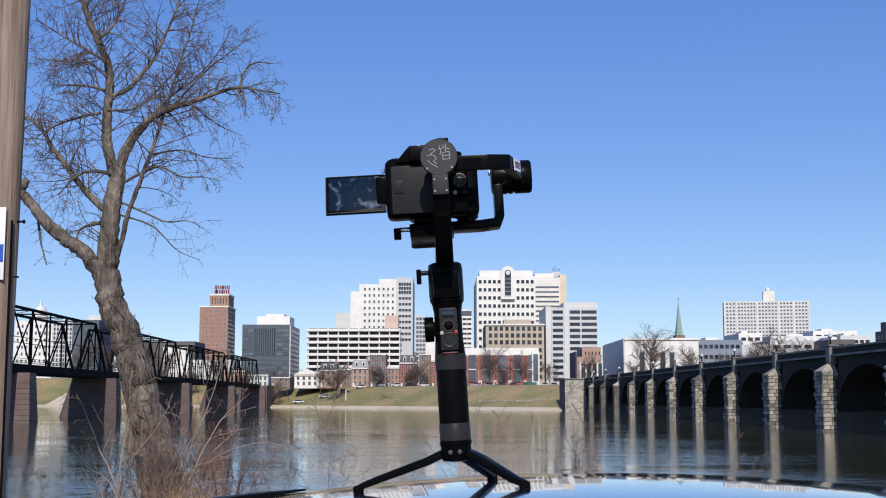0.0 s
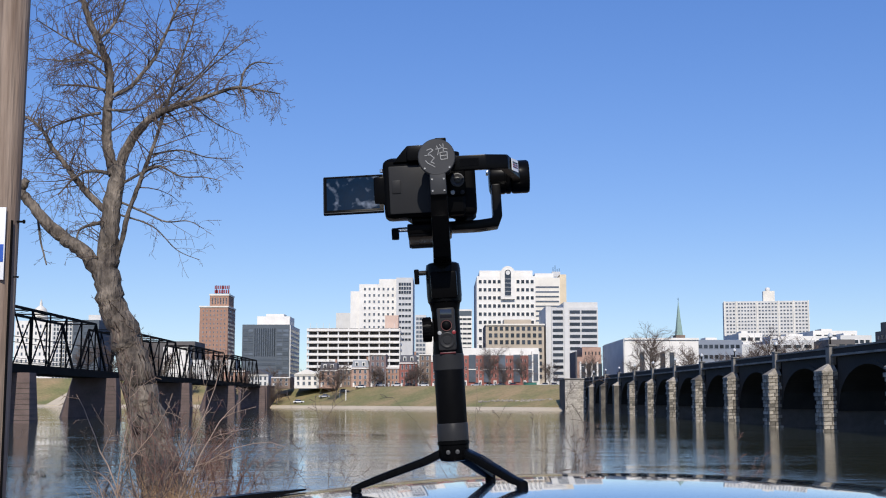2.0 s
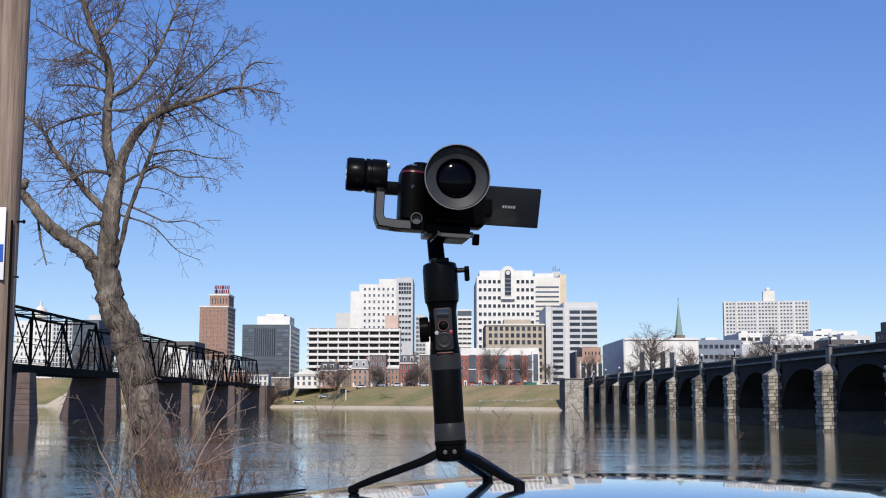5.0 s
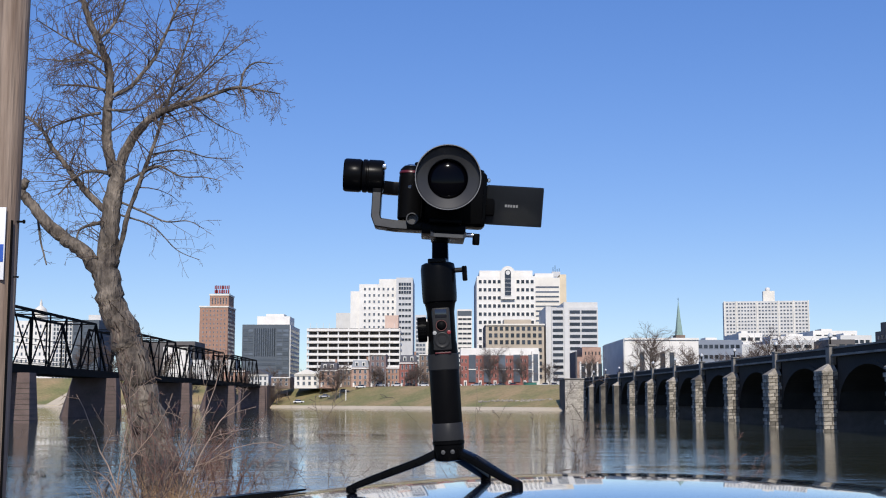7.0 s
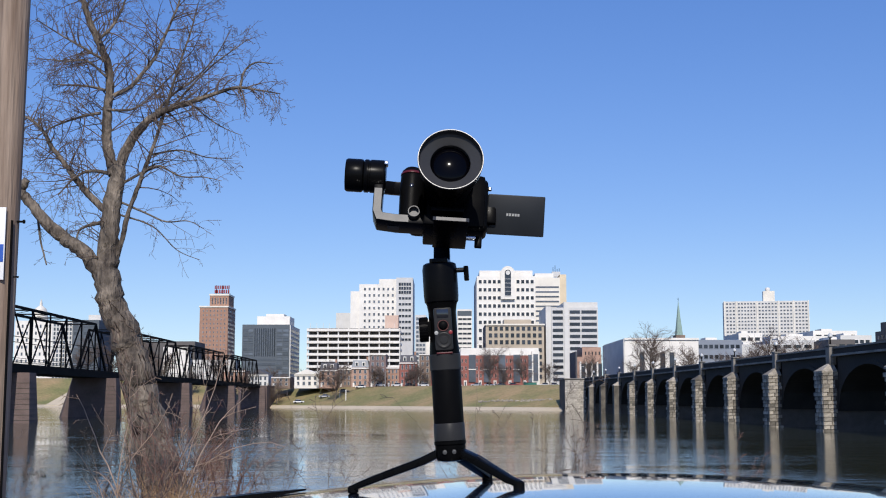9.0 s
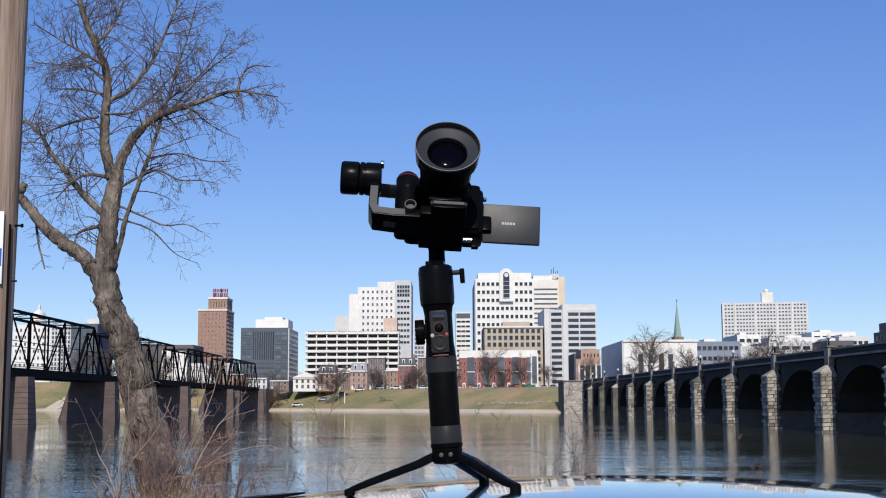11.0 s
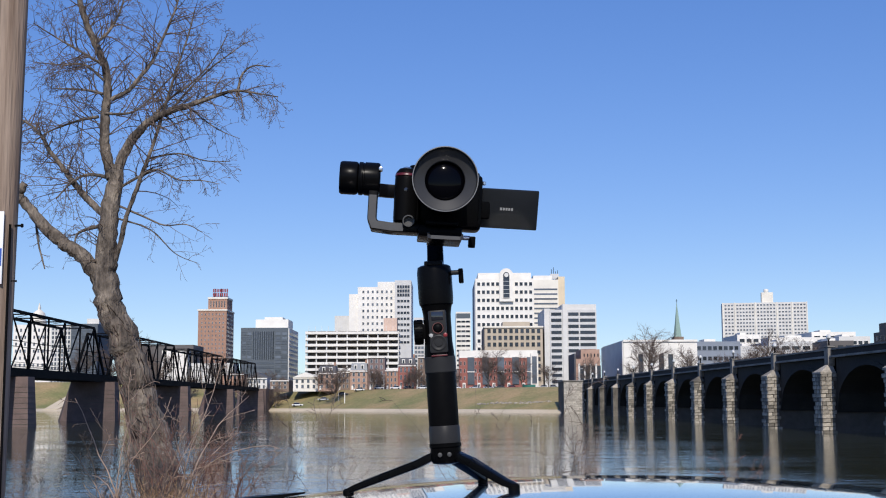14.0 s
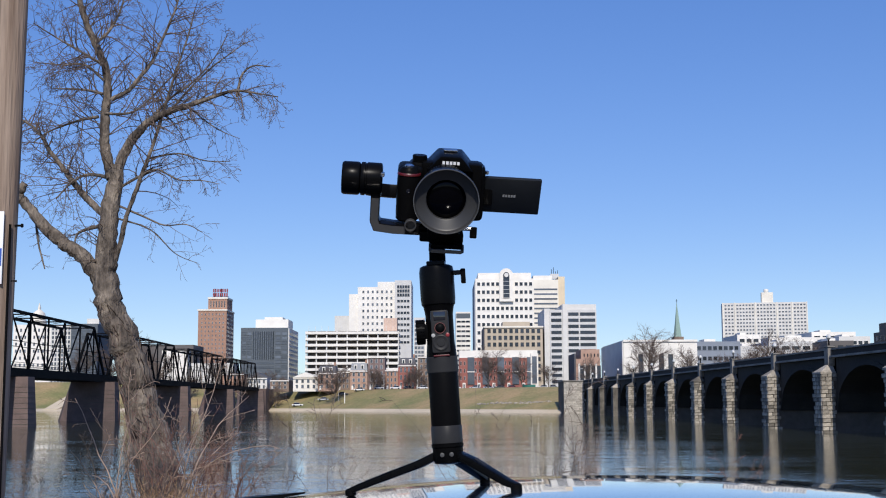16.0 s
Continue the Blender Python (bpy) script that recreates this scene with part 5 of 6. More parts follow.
# ---- pole, tree ----
def build_pole():
    p = thing("utility_pole", at(-0.035, 0, 0), "weathered brown wooden utility pole with a small sign", "pole")
    prof_lo, prof_hi = Vector((-4.855, 13.54, 4.4)), Vector((-4.745, 13.54, 13.5))
    b = bmesh.new()
    n, seg = 24, 28
    rings = []
    for i in range(n + 1):
        s = i / n
        c = prof_lo.lerp(prof_hi, s)
        r = 0.185 - 0.022 * s
        rings.append([b.verts.new(c + Vector((math.cos(a), math.sin(a), 0)) * (r + 0.004 * noise.noise(Vector((math.cos(a) * 3, math.sin(a) * 3, s * 2))))) for a in [2 * math.pi * k / seg for k in range(seg)]])
    for a, c in zip(rings, rings[1:]):
        for k in range(seg):
            b.faces.new((a[k], a[(k + 1) % seg], c[(k + 1) % seg], c[k]))
    b.faces.new(rings[-1])
    part("shaft", b, M["pole"], p)
    part("bracket_rod", bar([(-4.62, 13.40, 7.80), (-4.555, 13.36, 7.80), (-4.555, 13.36, 7.785)], 0.012, 0.015, (0, 1, 0)), M["iron"], p)
    part("bolt", lathe([(0.012, 0), (0.012, 0.09), (0.022, 0.09), (0.022, 0.11)], 10, at(-4.66, 13.5, 8.42, ALONG_X)), M["iron"], p)
    part("conduit", lathe([(0.014, 4.6), (0.014, 8.42)], 10, at(-4.655, 13.40, 0)), M["iron"], p, "thin dark cable guard")
    sign = part("sign_board", box(-5.05, -4.705, 13.34, 13.355, 7.765, 8.555, 0.004), M["whiteprint"], p, "white sign with blue band")
    part("blue_band", box(-5.05, -4.715, 13.335, 13.339, 7.96, 8.15), M["signblue"], sign, smooth=False)
    return p


M["signblue"] = mat("sign blue", (0.02, 0.09, 0.42), 0.5, vary=0.08, scale=4, fine=40, bump=0)
build_pole()


def wander(rnd, p, d, length, steps, bend, droop=0.0):
    """Points of a crooked twig."""
    pts = [p.copy()]
    d = d.normalized()
    for _ in range(steps):
        d = (d + Vector((rnd.gauss(0, bend), rnd.gauss(0, bend), rnd.gauss(0, bend) - droop))).normalized()
        p = p + d * (length / steps)
        pts.append(p.copy())
    return pts


def along(pts, s):
    """The point and direction at the share s of a polyline."""
    u = s * (len(pts) - 1)
    i = min(int(u), len(pts) - 2)
    return pts[i].lerp(pts[i + 1], u - i), (pts[i + 1] - pts[i]).normalized()


def smooth_line(points, radii, n):
    """Resamples a limb by Catmull-Rom with a little crookedness."""
    pts = [Vector(p) for p in points]
    out, rad = [], []
    rnd = random.Random(len(points) * 17 + int(points[0][2] * 10))
    for i in range(len(pts) - 1):
        p0, p1, p2, p3 = pts[max(i - 1, 0)], pts[i], pts[i + 1], pts[min(i + 2, len(pts) - 1)]
        for k in range(n):
            t = k / n
            q = 0.5 * ((2 * p1) + (p2 - p0) * t + (2 * p0 - 5 * p1 + 4 * p2 - p3) * t * t + (3 * p1 - p0 - 3 * p2 + p3) * t ** 3)
            r = radii[i] + (radii[i + 1] - radii[i]) * t
            out.append(q + Vector((rnd.gauss(0, 1), rnd.gauss(0, 1), rnd.gauss(0, 0.5))) * r * 0.10)
            rad.append(r * rnd.uniform(0.93, 1.09))
    out.append(pts[-1])
    rad.append(radii[-1])
    return out, rad


def sprout(soup, rnd, pts, rad, count, length, level, spread, droop, lo=0.12, lift=0.15, depth=0.75, hi=1.0):
    """Side branches along a limb, then twigs on them."""
    for k in range(count):
        s = lo + (hi - lo) * (k + rnd.random()) / count
        p, d = along(pts, s)
        r0 = rad[min(int(s * (len(rad) - 1)), len(rad) - 1)]
        side = Vector((rnd.gauss(0, 1), rnd.gauss(0, depth), rnd.gauss(0, 1) + lift))
        side = (side - d * side.dot(d)).normalized()
        dd = (d * rnd.uniform(0.35, 0.9) + side * spread).normalized()
        ln = length * rnd.uniform(0.45, 1.15) * (1 - 0.5 * s)
        st = 6 if level > 1 else 4
        q = wander(rnd, p, dd, ln, st, 0.17, droop)
        r = min(r0 * 0.5, 0.0038 * level ** 1.4 + 0.0034)
        rr = [max(r * (1 - 0.75 * i / st), 0.0033) for i in range(st + 1)]
        soup.tube(q, rr, 5 if level > 1 else 3)
        if level > 0:
            sprout(soup, rnd, q, rr, 6 if level > 1 else 4, ln * 0.5, level - 1, 0.85, droop, 0.2, lift * 0.6, depth)


def build_near_tree():
    tree = thing("bare_tree", None, "large bare deciduous tree with grey bark by the river", "tree")
    Y = 23.7
    trunk = ((-5.08, Y, 3.87), (-5.29, Y, 4.94), (-5.52, Y, 5.83), (-5.69, Y, 6.50), (-5.87, Y, 7.16), (-6.08, Y, 7.72), (-6.28, Y, 8.22), (-6.42, Y, 8.76), (-6.45, Y, 9.35), (-6.36, Y, 10.11), (-6.30, Y, 10.98))
    rnd = random.Random(11)
    bark, twigs = Soup(), Soup()

    def limb(line, r0, r1, count, length, spread=0.9, droop=0.02, lo=0.12, lift=0.2, deep=0.0, seg=8):
        """A limb through (x, z) places, tapering from r0 to r1 and leaving the trunk's plane by deep, with its side twigs."""
        n = len(line) - 1
        q, r = smooth_line([(x, Y + deep * i / n, z) for i, (x, z) in enumerate(line)], [r0 + (r1 - r0) * i / n for i in range(n + 1)], 6)
        bark.tube(q, r, seg)
        if count:
            sprout(twigs, rnd, q, r, int(count * (1.0 if lift == 0 else 1.5)), length, 2 if length > 1 else 1, spread, droop, lo, lift)

    radii = (0.46, 0.40, 0.35, 0.32, 0.29, 0.27, 0.255, 0.235, 0.20, 0.175, 0.14)
    tq, tr = smooth_line(trunk, radii, 6)
    bark.tube(tq, tr, 18)
    sprout(twigs, rnd, tq[44:], tr[44:], 12, 1.9, 2, 0.95, 0.05, 0.1)
    sprout(twigs, rnd, tq[20:46], tr[20:46], 9, 0.6, 1, 1.0, 0.0, 0.1)
    # leader and the heavy limbs
    limb(((-6.37, 10.80), (-6.49, 11.24), (-6.55, 11.62), (-6.55, 12.07), (-6.53, 12.59), (-6.60, 13.04), (-6.78, 13.43), (-6.99, 13.89), (-7.13, 14.28), (-7.24, 14.74), (-7.30, 15.20)), 0.105, 0.045, 34, 1.7, deep=0.3, seg=12)
    limb(((-6.31, 10.80), (-6.09, 11.34), (-5.85, 11.66), (-5.60, 11.88), (-5.23, 12.04), (-4.85, 12.14), (-4.48, 12.25), (-3.98, 12.39), (-3.60, 12.34), (-3.09, 12.24)), 0.105, 0.008, 34, 1.3, 0.85, 0.06, 0.25, 0.1, -0.6, 12)
    limb(((-6.47, 8.72), (-6.83, 9.23), (-7.21, 9.51), (-7.53, 9.79), (-7.86, 10.17), (-8.03, 10.42), (-7.91, 10.62)), 0.155, 0.07, 12, 0.9, 0.9, 0.02, 0.3, deep=-0.4, seg=12)
    limb(((-6.45, 10.04), (-6.87, 10.42), (-7.13, 10.73), (-7.39, 11.05), (-7.65, 11.37), (-7.85, 11.69), (-8.11, 11.94), (-8.37, 12.07)), 0.075, 0.02, 24, 1.4, deep=0.4)
    limb(((-6.31, 8.95), (-6.16, 9.54), (-6.04, 10.04), (-5.82, 10.67), (-5.61, 11.24), (-5.41, 11.88), (-5.24, 12.46), (-5.06, 13.04), (-4.89, 13.56), (-4.76, 14.08)), 0.055, 0.012, 30, 1.5, 0.8, 0.05, 0.3, 0.1, -0.3)
    limb(((-6.43, 12.34), (-6.12, 12.52), (-5.88, 12.81), (-5.64, 13.17), (-5.52, 13.49), (-5.34, 13.95), (-5.23, 14.28), (-5.17, 14.67)), 0.048, 0.015, 24, 1.4, deep=0.2)
    # lesser limbs: towards the pole, up, and drooping towards the water
    limb(((-3.97, 12.39), (-3.89, 12.81), (-3.67, 13.01), (-3.33, 12.99)), 0.032, 0.008, 8, 0.6)
    limb(((-6.41, 10.80), (-6.82, 10.86), (-7.13, 10.72), (-7.43, 10.39)), 0.04, 0.012, 12, 1.1)
    limb(((-6.59, 12.46), (-6.94, 12.54), (-7.54, 12.57)), 0.032, 0.012, 12, 1.2)
    limb(((-6.66, 12.01), (-7.11, 11.91), (-7.60, 11.72), (-7.91, 11.50)), 0.03, 0.010, 14, 1.2)
    limb(((-6.75, 13.49), (-6.48, 13.75), (-6.27, 14.21), (-6.19, 14.67)), 0.035, 0.012, 14, 1.2)
    limb(((-6.60, 9.85), (-6.97, 9.73), (-7.05, 9.48)), 0.04, 0.010, 5, 0.7)
    limb(((-7.82, 10.10), (-7.74, 9.54), (-7.60, 9.03)), 0.028, 0.012, 4, 0.5)
    limb(((-6.60, 13.04), (-7.03, 13.30), (-7.48, 13.56), (-8.00, 13.89)), 0.03, 0.010, 18, 1.3)
    limb(((-6.57, 12.72), (-6.96, 13.04), (-7.40, 13.04), (-7.97, 13.10)), 0.026, 0.008, 16, 1.2)
    limb(((-6.25, 10.58), (-5.82, 10.80), (-5.45, 10.92), (-5.01, 10.70), (-4.57, 10.67), (-4.19, 10.58)), 0.030, 0.006, 16, 1.05, 0.8, 0.07, lift=0.0, deep=-0.5)
    limb(((-6.24, 10.26), (-5.74, 10.04), (-5.30, 9.85), (-4.86, 9.85), (-4.55, 9.69)), 0.024, 0.006, 11, 0.9, 0.8, 0.07, lift=0.0, deep=-0.3)
    limb(((-6.25, 10.01), (-5.61, 9.79), (-5.16, 9.35), (-4.72, 9.16)), 0.020, 0.005, 8, 0.8, 0.8, 0.08, lift=0.0, deep=0.3)
    limb(((-5.64, 11.18), (-5.08, 11.27), (-4.58, 11.13), (-4.08, 11.11)), 0.022, 0.006, 14, 1.0, 0.8, 0.06, lift=0.0)
    limb(((-4.85, 12.14), (-4.53, 11.88), (-4.22, 11.69), (-3.90, 11.56)), 0.018, 0.005, 10, 0.8, 0.8, 0.08, lift=0.0)
    limb(((-5.35, 12.01), (-4.93, 12.52), (-4.49, 12.97), (-4.06, 13.30), (-3.81, 13.49)), 0.026, 0.006, 16, 1.0)
    limb(((-5.85, 11.66), (-5.36, 12.33), (-4.87, 12.75), (-4.50, 13.23), (-4.26, 13.75)), 0.03, 0.006, 20, 1.2, deep=0.4)
    limb(((-6.55, 12.07), (-5.98, 12.14), (-5.37, 12.78), (-5.13, 13.10)), 0.028, 0.008, 14, 1.1, deep=0.3)
    bark.make("trunk", M["bark"], tree)
    tagged(twigs.make("crown", M["twig"], tree), kind="stuff")
    # climbing stems over the lower trunk
    vines = Soup()
    for i in range(34):
        a, s0 = rnd.uniform(0, 6.28), rnd.uniform(0.05, 0.4)
        pts = []
        for k in range(12):
            s = s0 + k * rnd.uniform(0.022, 0.032)
            p, d = along(tq, min(s, 0.62))
            r = tr[min(int(s * (len(tr) - 1)), len(tr) - 1)] * 1.04
            a += rnd.gauss(0, 0.28)
            pts.append(p + Vector((math.cos(a) * r, math.sin(a) * r, 0)))
        vines.tube(pts, [0.013 * (1 - 0.05 * k) for k in range(12)], 4)
        if i % 2:
            sprout(vines, rnd, pts, [0.012] * 12, 3, 0.5, 1, 1.0, 0.0, 0.3)
    tagged(vines.make("climber", M["twig"], tree), "thin brown climbing stems", kind="stuff")


def build_shrub(name, label, x, y, z, count, height, spread, seed, material, droop=0.03, r=0.006, lean=(0, 0), twig=4, level=1):
    rnd = random.Random(seed)
    sh = thing(name, at(x, y * FAR, z), label, "shrub")
    s = Soup()
    for _ in range(count):
        a = rnd.uniform(0, 6.28)
        base = Vector((math.cos(a) * spread * 0.25 * rnd.random(), math.sin(a) * spread * 0.25 * rnd.random(), -0.05))
        d = Vector((rnd.gauss(lean[0], spread / height * 0.55), rnd.gauss(lean[1], spread / height * 0.4), 1))
        h = height * rnd.uniform(0.45, 1.1)
        q = wander(rnd, base, d, h, 9, 0.13, droop)
        rr = [r * (1 - 0.75 * i / 9) * rnd.uniform(0.9, 1.1) for i in range(10)]
        s.tube(q, rr, 5)
        sprout(s, rnd, q, [v * 1.6 for v in rr], twig, h * 0.3, level, 0.7, 0.0, 0.25, 0.3)
    tagged(s.make("tangle", material, sh), kind="stuff")
    return sh


def build_straw(name, label, x, y, z, count, height, spread, seed):
    rnd = random.Random(seed)
    st = thing(name, at(x, y * FAR, z), label, "grass")
    s = Soup()
    for _ in range(count):
        base = Vector((rnd.gauss(0, spread * 0.4), rnd.gauss(0, spread * 0.3), -0.05))
        d = Vector((rnd.gauss(0, 0.45), rnd.gauss(0, 0.45), 1))
        q = wander(rnd, base, d, height * rnd.uniform(0.4, 1.1), 6, 0.14, 0.10)
        s.tube(q, [0.0055 * (1 - 0.14 * i) for i in range(7)], 3)
    tagged(s.make("tuft", M["drygrass"], st), kind="stuff")
    return st


M["palestem"] = mat("pale brown stems", (0.38, 0.27, 0.20), 0.8, vary=0.3, scale=2, fine=30, bump=0.2)


def build_undergrowth():
    def g(x, y):
        return ground_z(x, y)
    brush = "tangle of reddish brown bare stems under the tree"
    for i, (x, y, n, h, sp, m) in enumerate(((-4.05, 10.6, 14, 2.0, 1.0, "redtwig"), (-3.6, 10.8, 18, 1.9, 1.1, "redtwig"), (-4.6, 12.5, 14, 2.1, 1.0, "twig"), (-3.2, 11.0, 15, 1.7, 0.9, "redtwig"), (-5.2, 11.4, 8, 1.5, 0.9, "twig"), (-3.8, 9.6, 16, 1.2, 0.8, "twig"))):
        tagged(build_shrub("bare_shrub", brush, x, y, g(x, y), n, h, sp, 21 + i, M[m], 0.01, 0.0085, twig=5), group="shrubs under the tree")
    for i, (x, y, n, h, sp) in enumerate(((-3.75, 9.8, 300, 0.8, 0.55), (-3.4, 10.2, 220, 0.7, 0.5), (-4.6, 10.2, 60, 0.55, 0.6), (-2.95, 10.0, 80, 0.6, 0.35))):
        tagged(build_straw("dry_grass_clump", "tangled clump of dry straw-coloured grass and stems", x, y, g(x, y), n, h, sp, 60 + i), group="dry grass clumps")
    for i, (x, y, n, h, sp, ln) in enumerate(((-4.1, 10.3, 4, 2.5, 1.1, -0.15), (-3.7, 10.5, 6, 2.6, 1.2, 0.25), (-4.3, 10.0, 4, 2.0, 1.1, -0.4))):
        tagged(build_shrub("bare_shrub", "long arching pale bare stems by the tree", x, y, g(x, y), n, h, sp, 130 + i, M["palestem"], 0.06, 0.0125, (ln, 0), twig=4), group="shrubs under the tree")
    thin = "thin dry weed stalks leaning by the water"
    for i, (x, y, n, h, sp, lean, m) in enumerate(((-1.55, 9.6, 4, 1.9, 0.5, (0.25, 0), "twig"), (-2.1, 9.4, 6, 1.9, 0.5, (0.1, 0), "twig"), (0.45, 9.8, 5, 2.0, 0.45, (0.05, 0), "twig"), (1.35, 9.5, 6, 1.9, 0.35, (0.22, 0), "twig"), (1.75, 9.7, 4, 2.0, 0.3, (0.1, 0), "twig"), (3.95, 9.8, 12, 1.25, 0.55, (0, 0), "redtwig"), (-6.2, 11, 12, 1.5, 0.6, (0, 0), "twig"), (-2.6, 10, 5, 1.5, 0.6, (0.1, 0), "twig"))):
        tagged(build_shrub("weed_stalks", thin, x, y, g(x, y), n, h, sp, 90 + i, M[m], 0.0, 0.0045, lean, twig=3), group="weed stalks")


def far_tree_meshes(seed, height):
    rnd = random.Random(seed)
    s = Soup()
    tr = wander(rnd, Vector((0, 0, -0.5)), Vector((0, 0, 1)), height * 0.75, 8, 0.05)
    rr = [height * 0.022 * (1 - 0.09 * i) for i in range(9)]
    s.tube(tr, rr, 7)
    t = Soup()
    for k in range(26):
        p, d = along(tr, 0.22 + 0.78 * (k + rnd.random()) / 26)
        a = rnd.uniform(0, 6.28)
        dd = Vector((math.cos(a), math.sin(a), rnd.uniform(0.5, 1.3)))
        ln = height * rnd.uniform(0.28, 0.5)
        q = wander(rnd, p, dd, ln, 6, 0.13)
        r1 = [height * 0.008 * (1 - 0.13 * i) for i in range(7)]
        s.tube(q, r1, 5)
        for j in range(9):
            p2, d2 = along(q, 0.2 + 0.8 * (j + rnd.random()) / 9)
            q2 = wander(rnd, p2, d2 + Vector((rnd.gauss(0, 0.7), rnd.gauss(0, 0.7), rnd.gauss(0.3, 0.5))), ln * 0.5, 4, 0.16)
            t.tube(q2, [height * 0.0035 * (1 - 0.16 * i) for i in range(5)], 3)
            for _ in range(6):
                p3, d3 = along(q2, rnd.uniform(0.2, 1))
                q3 = wander(rnd, p3, d3 + Vector((rnd.gauss(0, 0.8), rnd.gauss(0, 0.8), rnd.gauss(0.2, 0.5))), ln * 0.26, 3, 0.2)
                t.tube(q3, [height * 0.0024 * (1 - 0.2 * i) for i in range(4)], 3)
    return s, t


def build_far_trees():
    models = []
    for seed, h in ((3, 14.0), (8, 11.0), (15, 9.0)):
        t = thing("street_tree", None, "bare street tree with fine twigs on the far bank", "tree", group="bare trees along the far bank")
        s, tw = far_tree_meshes(seed, h)
        s.make("trunk", M["bark"], t)
        tagged(tw.make("crown", M["twig"], t), kind="stuff")
        models.append(t)
    spots = ((-70, 482, 0, 1.25), (-112, 500, 1, 1.1), (-125, 505, 2, 1.2), (-45, 488, 2, 1.2), (30, 478, 0, 1.35), (52, 475, 1, 1.4), (41, 490, 2, 1.3), (86, 440, 1, 1.2), (124, 440, 0, 1.75), (150, 445, 1, 1.6), (112, 430, 2, 1.2), (183, 440, 1, 1.5),
             (203, 455, 0, 1.7), (215, 460, 1, 1.7), (226, 465, 0, 1.5), (-140, 520, 0, 1.3), (-155, 540, 1, 1.6), (-170, 560, 0, 1.6), (-190, 560, 2, 1.5), (-215, 570, 1, 1.8), (-240, 590, 0, 1.7), (-265, 590, 1, 1.6), (-290, 600, 0, 1.6), (-20, 487, 2, 1.1), (68, 470, 2, 1.3), (168, 440, 2, 1.6)) + tuple((-160 + 9.5 * i + 4 * math.sin(i * 2.3), max(497, bank_y(-160 + 9.5 * i) + 47) + 3 * math.sin(i * 1.7), i % 3, 0.75 + 0.25 * math.sin(i * 3.1)) for i in range(19)) + tuple((196 + 9 * i, 470 + 5 * (i % 2), i % 3, 1.2) for i in range(6))
    for i, (x, y, k, sc) in enumerate(spots):
        sc *= 1.3 * SIZE
        m = Matrix.Translation(far(x, y, ground_z(x, y))) @ Matrix.Rotation(i * 1.7, 4, "Z") @ Matrix.Diagonal((sc, sc, sc, 1))
        c = copy_thing(models[k], Matrix.Identity(4))
        c.matrix_basis = m
    for i, t in enumerate(models):
        t.matrix_basis = Matrix.Translation(far(-82 + i * 60, 500 - i * 14, 14.0)) @ Matrix.Diagonal((SIZE, SIZE, SIZE, 1))


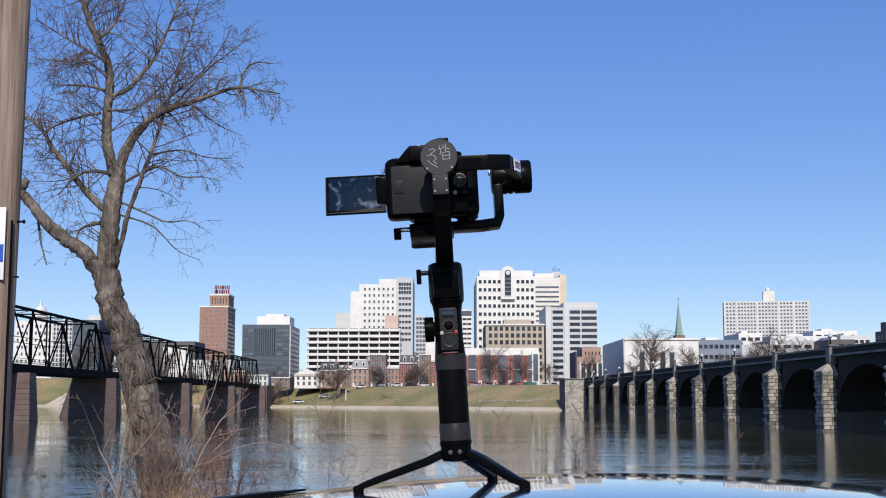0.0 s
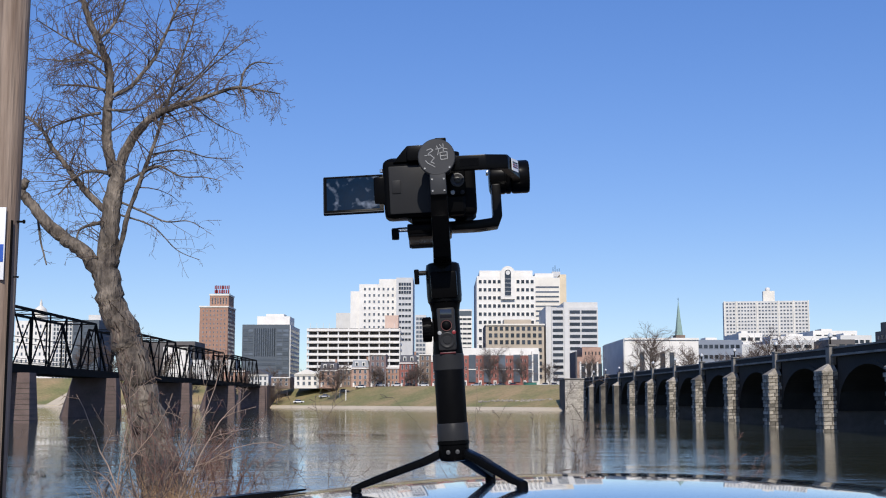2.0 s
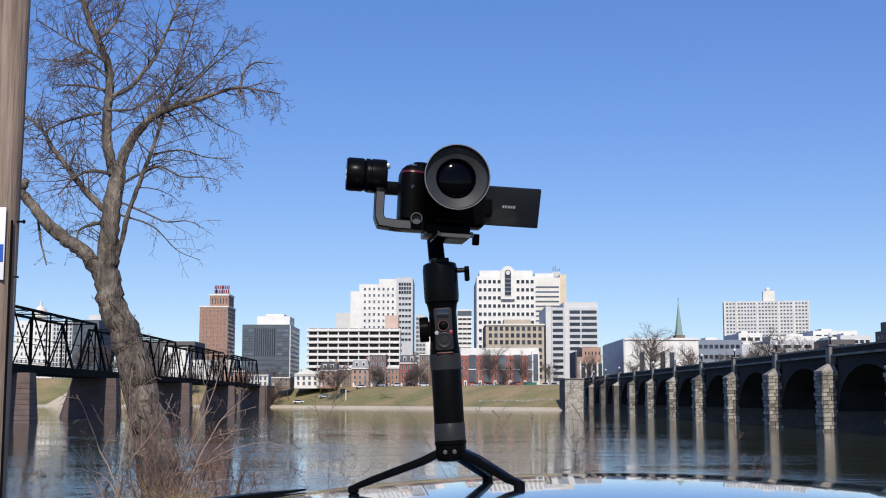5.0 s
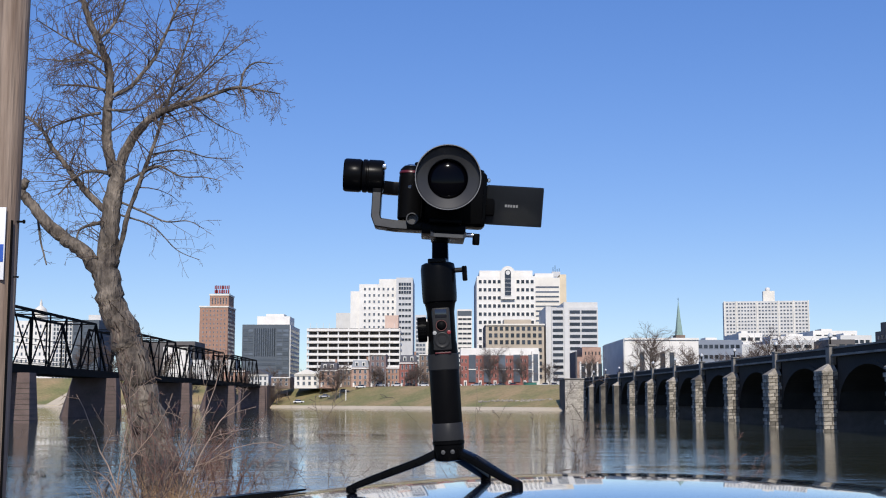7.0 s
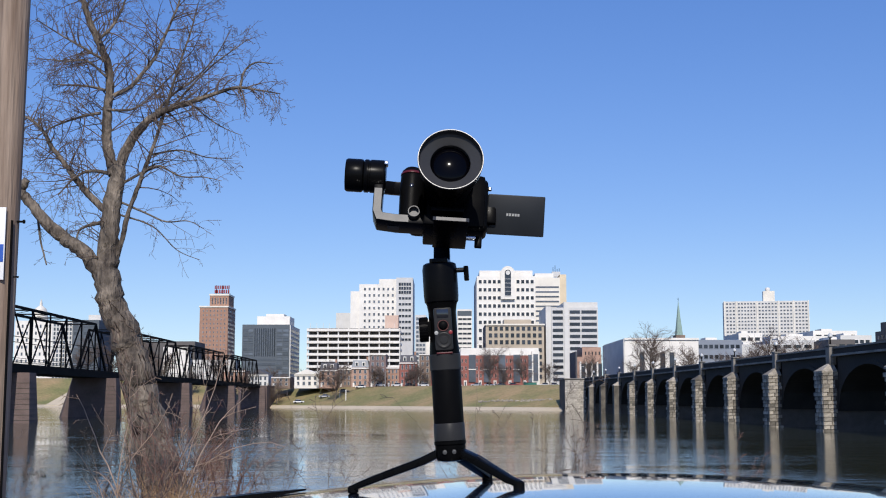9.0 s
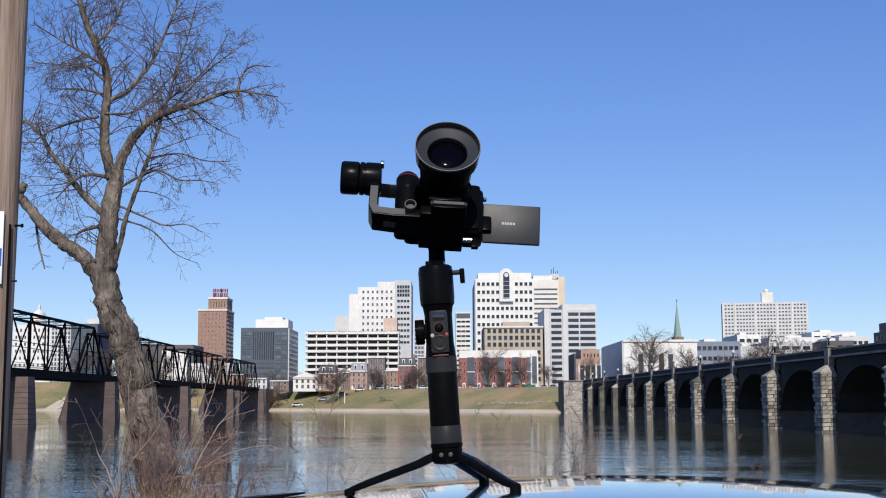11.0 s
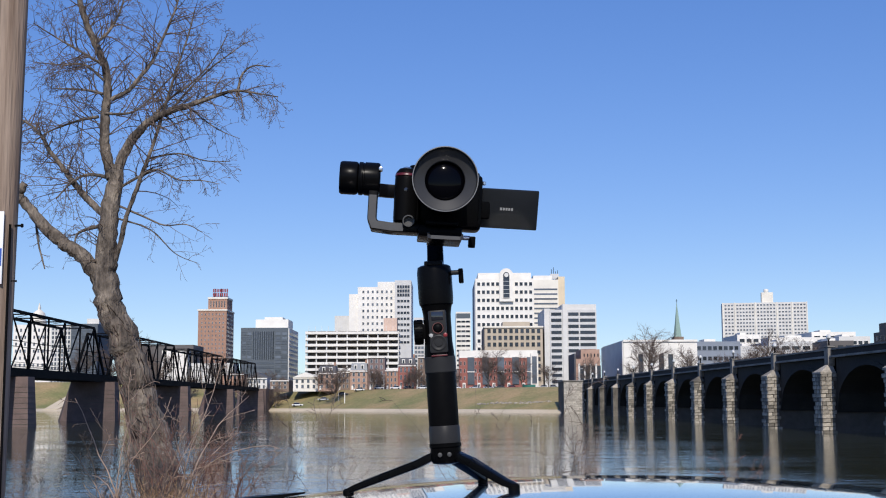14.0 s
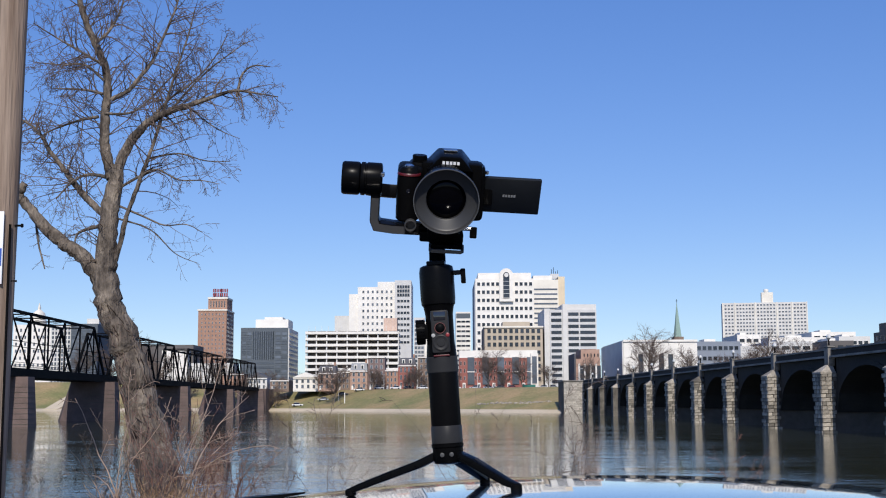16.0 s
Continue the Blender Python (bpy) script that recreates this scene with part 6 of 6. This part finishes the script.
def build_far_bank_things():
    """Parked cars, a green container, lamp posts and pale stones on the far bank."""
    cols = dict(white=(0.75, 0.75, 0.75), silver=(0.45, 0.46, 0.48), dark=(0.04, 0.045, 0.05), red=(0.35, 0.03, 0.03))
    for k, c in cols.items():
        M["car_" + k] = mat("car paint " + k, c, 0.25, vary=0.05, scale=1, fine=9, bump=0, coat=0.6)
    models = {}
    for k in cols:
        car = thing("parked_car", None, "small %s car parked along the far bank" % k, "car", group="cars parked along the far bank")
        b = box(-2.2, 2.2, -0.85, 0.85, 0.3, 0.85, 0.12)
        body = part("body", b, M["car_" + k], car)
        cab = bmesh.new()
        lo = [cab.verts.new((x, y, 0.84)) for x, y in ((-1.7, -0.8), (1.2, -0.8), (1.2, 0.8), (-1.7, 0.8))]
        hi = [cab.verts.new((x, y, 1.45)) for x, y in ((-1.2, -0.65), (0.5, -0.65), (0.5, 0.65), (-1.2, 0.65))]
        for i in range(4):
            cab.faces.new((lo[i], lo[(i + 1) % 4], hi[(i + 1) % 4], hi[i]))
        part("cabin_glass", cab, M["carglass"], car, smooth=False)
        part("roof", box(-1.2, 0.5, -0.65, 0.65, 1.44, 1.5, 0.02), M["car_" + k], car)
        for x in (-1.35, 1.35):
            for y in (-0.8, 0.8):
                part("wheel", lathe([(0.33, -0.1), (0.33, 0.1)], 16, at(x, y, 0.33, ALONG_Y)), M["tyre"], car)
        models[k] = car
    spots = ((-96, "white"), (-79, "silver"), (-66, "dark"), (-55, "white"), (-42, "silver"), (-31, "white"), (-22, "dark"), (-13, "white"), (9, "white"), (22, "silver"), (31, "white"), (38, "dark"), (47, "red"), (67, "white"), (74, "silver"))
    used = set()
    for i, (x, k) in enumerate(spots):
        y = 493.0 if x < 10 else 489.0
        m = Matrix.Translation(far(x, y, ground_z(x, y))) @ Matrix.Rotation(radians(4 * (i % 3) - 4 + (180 if i % 2 else 0)), 4, "Z")
        if k in used:
            copy_thing(models[k], m)
        else:
            models[k].matrix_basis = m
            used.add(k)
    bin_ = thing("waste_container", FAR_EVEN @ at(57, 484 * FAR, 14.0), "green metal waste container on the far bank", "container")
    M["binpaint"] = mat("green container paint", (0.02, 0.16, 0.12), 0.5, vary=0.15, scale=1, fine=10, bump=0.1)
    part("tub", box(-4.3, 4.3, -1.2, 1.2, 0, 2.5, 0.1), M["binpaint"], bin_)
    for i in range(6):
        part("rib", box(-4.0 + i * 1.55, -3.8 + i * 1.55, -1.3, -1.19, 0.2, 2.4), M["binpaint"], bin_, smooth=False)
    part("lid", box(-4.4, 4.4, -1.25, 1.25, 2.5, 2.65, 0.05), M["slate"], bin_)
    for x, y, h in ((-67.5, 484, 17.5), (-38, 485, 10), (22, 455, 9), (62, 425, 9), (78, 420, 10), (-3, 470, 9)):
        z = ground_z(x, y)
        l = thing("street_lamp", FAR_EVEN @ at(x, y * FAR, z), "slim grey street lamp on the far bank", "lamp", group="street lamps on the far bank")
        part("post", lathe([(0.16, -0.3), (0.14, 0.5), (0.09, h)], 10), M["greyconc"], l)
        part("arm", bar([(0, 0, h - 0.1), (1.6, 0, h + 0.2)], 0.1, 0.1, (0, 1, 0)), M["greyconc"], l)
        part("head", box(1.4, 2.3, -0.2, 0.2, h + 0.1, h + 0.3, 0.04), M["palegrey"], l)
    r = thing("concrete_ramp", FAR_EVEN, "pale concrete ramp down to the water", "ramp")
    b = bmesh.new()
    y0 = bank_y(-280) + 2
    lo = [b.verts.new((x, (y0 + d) * FAR, z)) for x, d, z in ((-291, 0, -0.5), (-281, 0, -0.5), (-262, 44, 22.4), (-274, 44, 22.4))]
    up = [b.verts.new(v.co + Vector((0, 0, 1.6))) for v in lo]
    for i in range(4):
        b.faces.new((lo[i], lo[(i + 1) % 4], up[(i + 1) % 4], up[i]))
    b.faces.new(up)
    b.faces.new(lo[::-1])
    bmesh.ops.recalc_face_normals(b, faces=b.faces)
    part("slab", b, M["sand"], r, smooth=False)
    # sign post near the water
    s = thing("white_post", FAR_EVEN @ at(-62.5, 476 * FAR, ground_z(-62.5, 476)), "white post standing on the grassy bank", "post")
    part("post", box(-0.25, 0.25, -0.2, 0.2, -0.4, 6.5, 0.04), M["white"], s)
    part("cap", box(-0.35, 0.35, -0.3, 0.3, 6.5, 6.8, 0.04), M["white"], s)
    rnd = random.Random(5)
    rocks = Soup()
    for i in range(160):
        x = rnd.uniform(20, 58)
        d = 13.5 + (x - 20) * 0.12 + rnd.gauss(0, 0.8)
        y = bank_y(x) + d
        z = ground_z(x, y)
        r = rnd.uniform(0.25, 0.7)
        y *= FAR
        rocks.tube([(x - r, y, z), (x - r * 0.4, y, z + r * 0.5), (x + r * 0.5, y, z + r * 0.45), (x + r, y, z)], [0.12, r * 0.5, r * 0.45, 0.1], 6)
    stones = rocks.make("bank_stones", M["stone"], None, False)
    stones.matrix_basis = FAR_EVEN
    tagged(stones, "pale loose stones along the grassy bank", "stones", kind="stuff")


build_near_tree()
build_undergrowth()
build_far_trees()
build_far_bank_things()


# ---- moving things ----
def motions():
    """The gimbal shifts a little on the roof, spins half round, then tilts the photo camera up and down."""
    shift = ((0, 0), (0.5, -3), (1, -4), (1.5, -3), (2, -4), (2.5, -6), (3, -1), (3.5, -4), (4, -6), (4.5, -8), (6.3, -13), (7.5, -13), (8, -10), (9, -10), (10, -14), (11.5, -15), (12, -15), (12.5, -17), (13, -20), (13.5, -18), (14, -17), (15, -15), (15.5, -13), (16, -13))
    turn = ((0, 0), (3.85, 0), (3.9, -1.0), (4.0, -8), (4.1, -28.5), (4.2, -48.5), (4.25, -57), (4.3, -65), (4.4, -84), (4.5, -103), (4.6, -121), (4.7, -138), (4.8, -153), (4.9, -165), (5.0, -173), (5.15, -178), (5.4, -179), (9.2, -179.2), (11.3, -178), (16, -177.8))
    tilt = ((0, 0), (4.2, 0), (5.5, -1), (7.6, -1), (8.0, 0), (8.5, 6.5), (9.0, 15), (9.2, 18), (9.8, 25), (10.5, 30.5), (11.3, 30), (11.5, 28), (12, 21.7), (12.5, 18.3), (13, 11.5), (13.5, 6.5), (14, -0.3), (14.5, -6.5), (15, -11), (15.2, -13.2), (15.5, -16.5), (16, -20.5))
    roll = ((0, -3.2), (3.9, -3.2), (4.0, -3.0), (4.1, -2.0), (4.2, -1.0), (4.5, -1.5), (5.2, -3.2), (16, -3.2))

    def value(rows, t):
        for (a, va), (b, vb) in zip(rows, rows[1:]):
            if a <= t <= b:
                return va + (vb - va) * (t - a) / (b - a)
        return rows[-1][1]

    times = sorted({round(0.25 * i, 2) for i in range(65)} | {round(3.7 + 0.1 * i, 2) for i in range(17)} | {9.2, 11.3, 15.2})
    base_rows, yaw_rows, roll_rows, tilt_rows, cam_rows = [], [], [], [], []
    for t in times:
        dx = value(shift, t) * 0.00089
        base = pose(BASE[0] + dx, BASE[1], BASE[2], 0, LEAN, 0)
        a = radians(value(turn, t))
        head = Matrix.Translation(PIVOT + Vector((dx, 0, 0))) @ Matrix.Rotation(a, 4, "Z") @ Matrix.Rotation(radians(value(roll, t)), 4, "Y")
        nod = head @ Matrix.Translation(AXIS) @ Matrix.Rotation(radians(value(tilt, t)), 4, "X") @ Matrix.Translation(-AXIS)
        base_rows.append((t, base))
        yaw_rows.append((t, Matrix.Rotation(a * 1.025, 4, "Z")))
        roll_rows.append((t, base.inverted() @ head))
        tilt_rows.append((t, base.inverted() @ nod))
        cam_rows.append((t, nod))
    walk(GIMBAL, base_rows)
    walk(YAW_ARM, yaw_rows)
    walk(ROLL_ARM, roll_rows)
    walk(TILT_BRACKET, tilt_rows)
    walk(PHOTO_CAMERA, cam_rows)


motions()
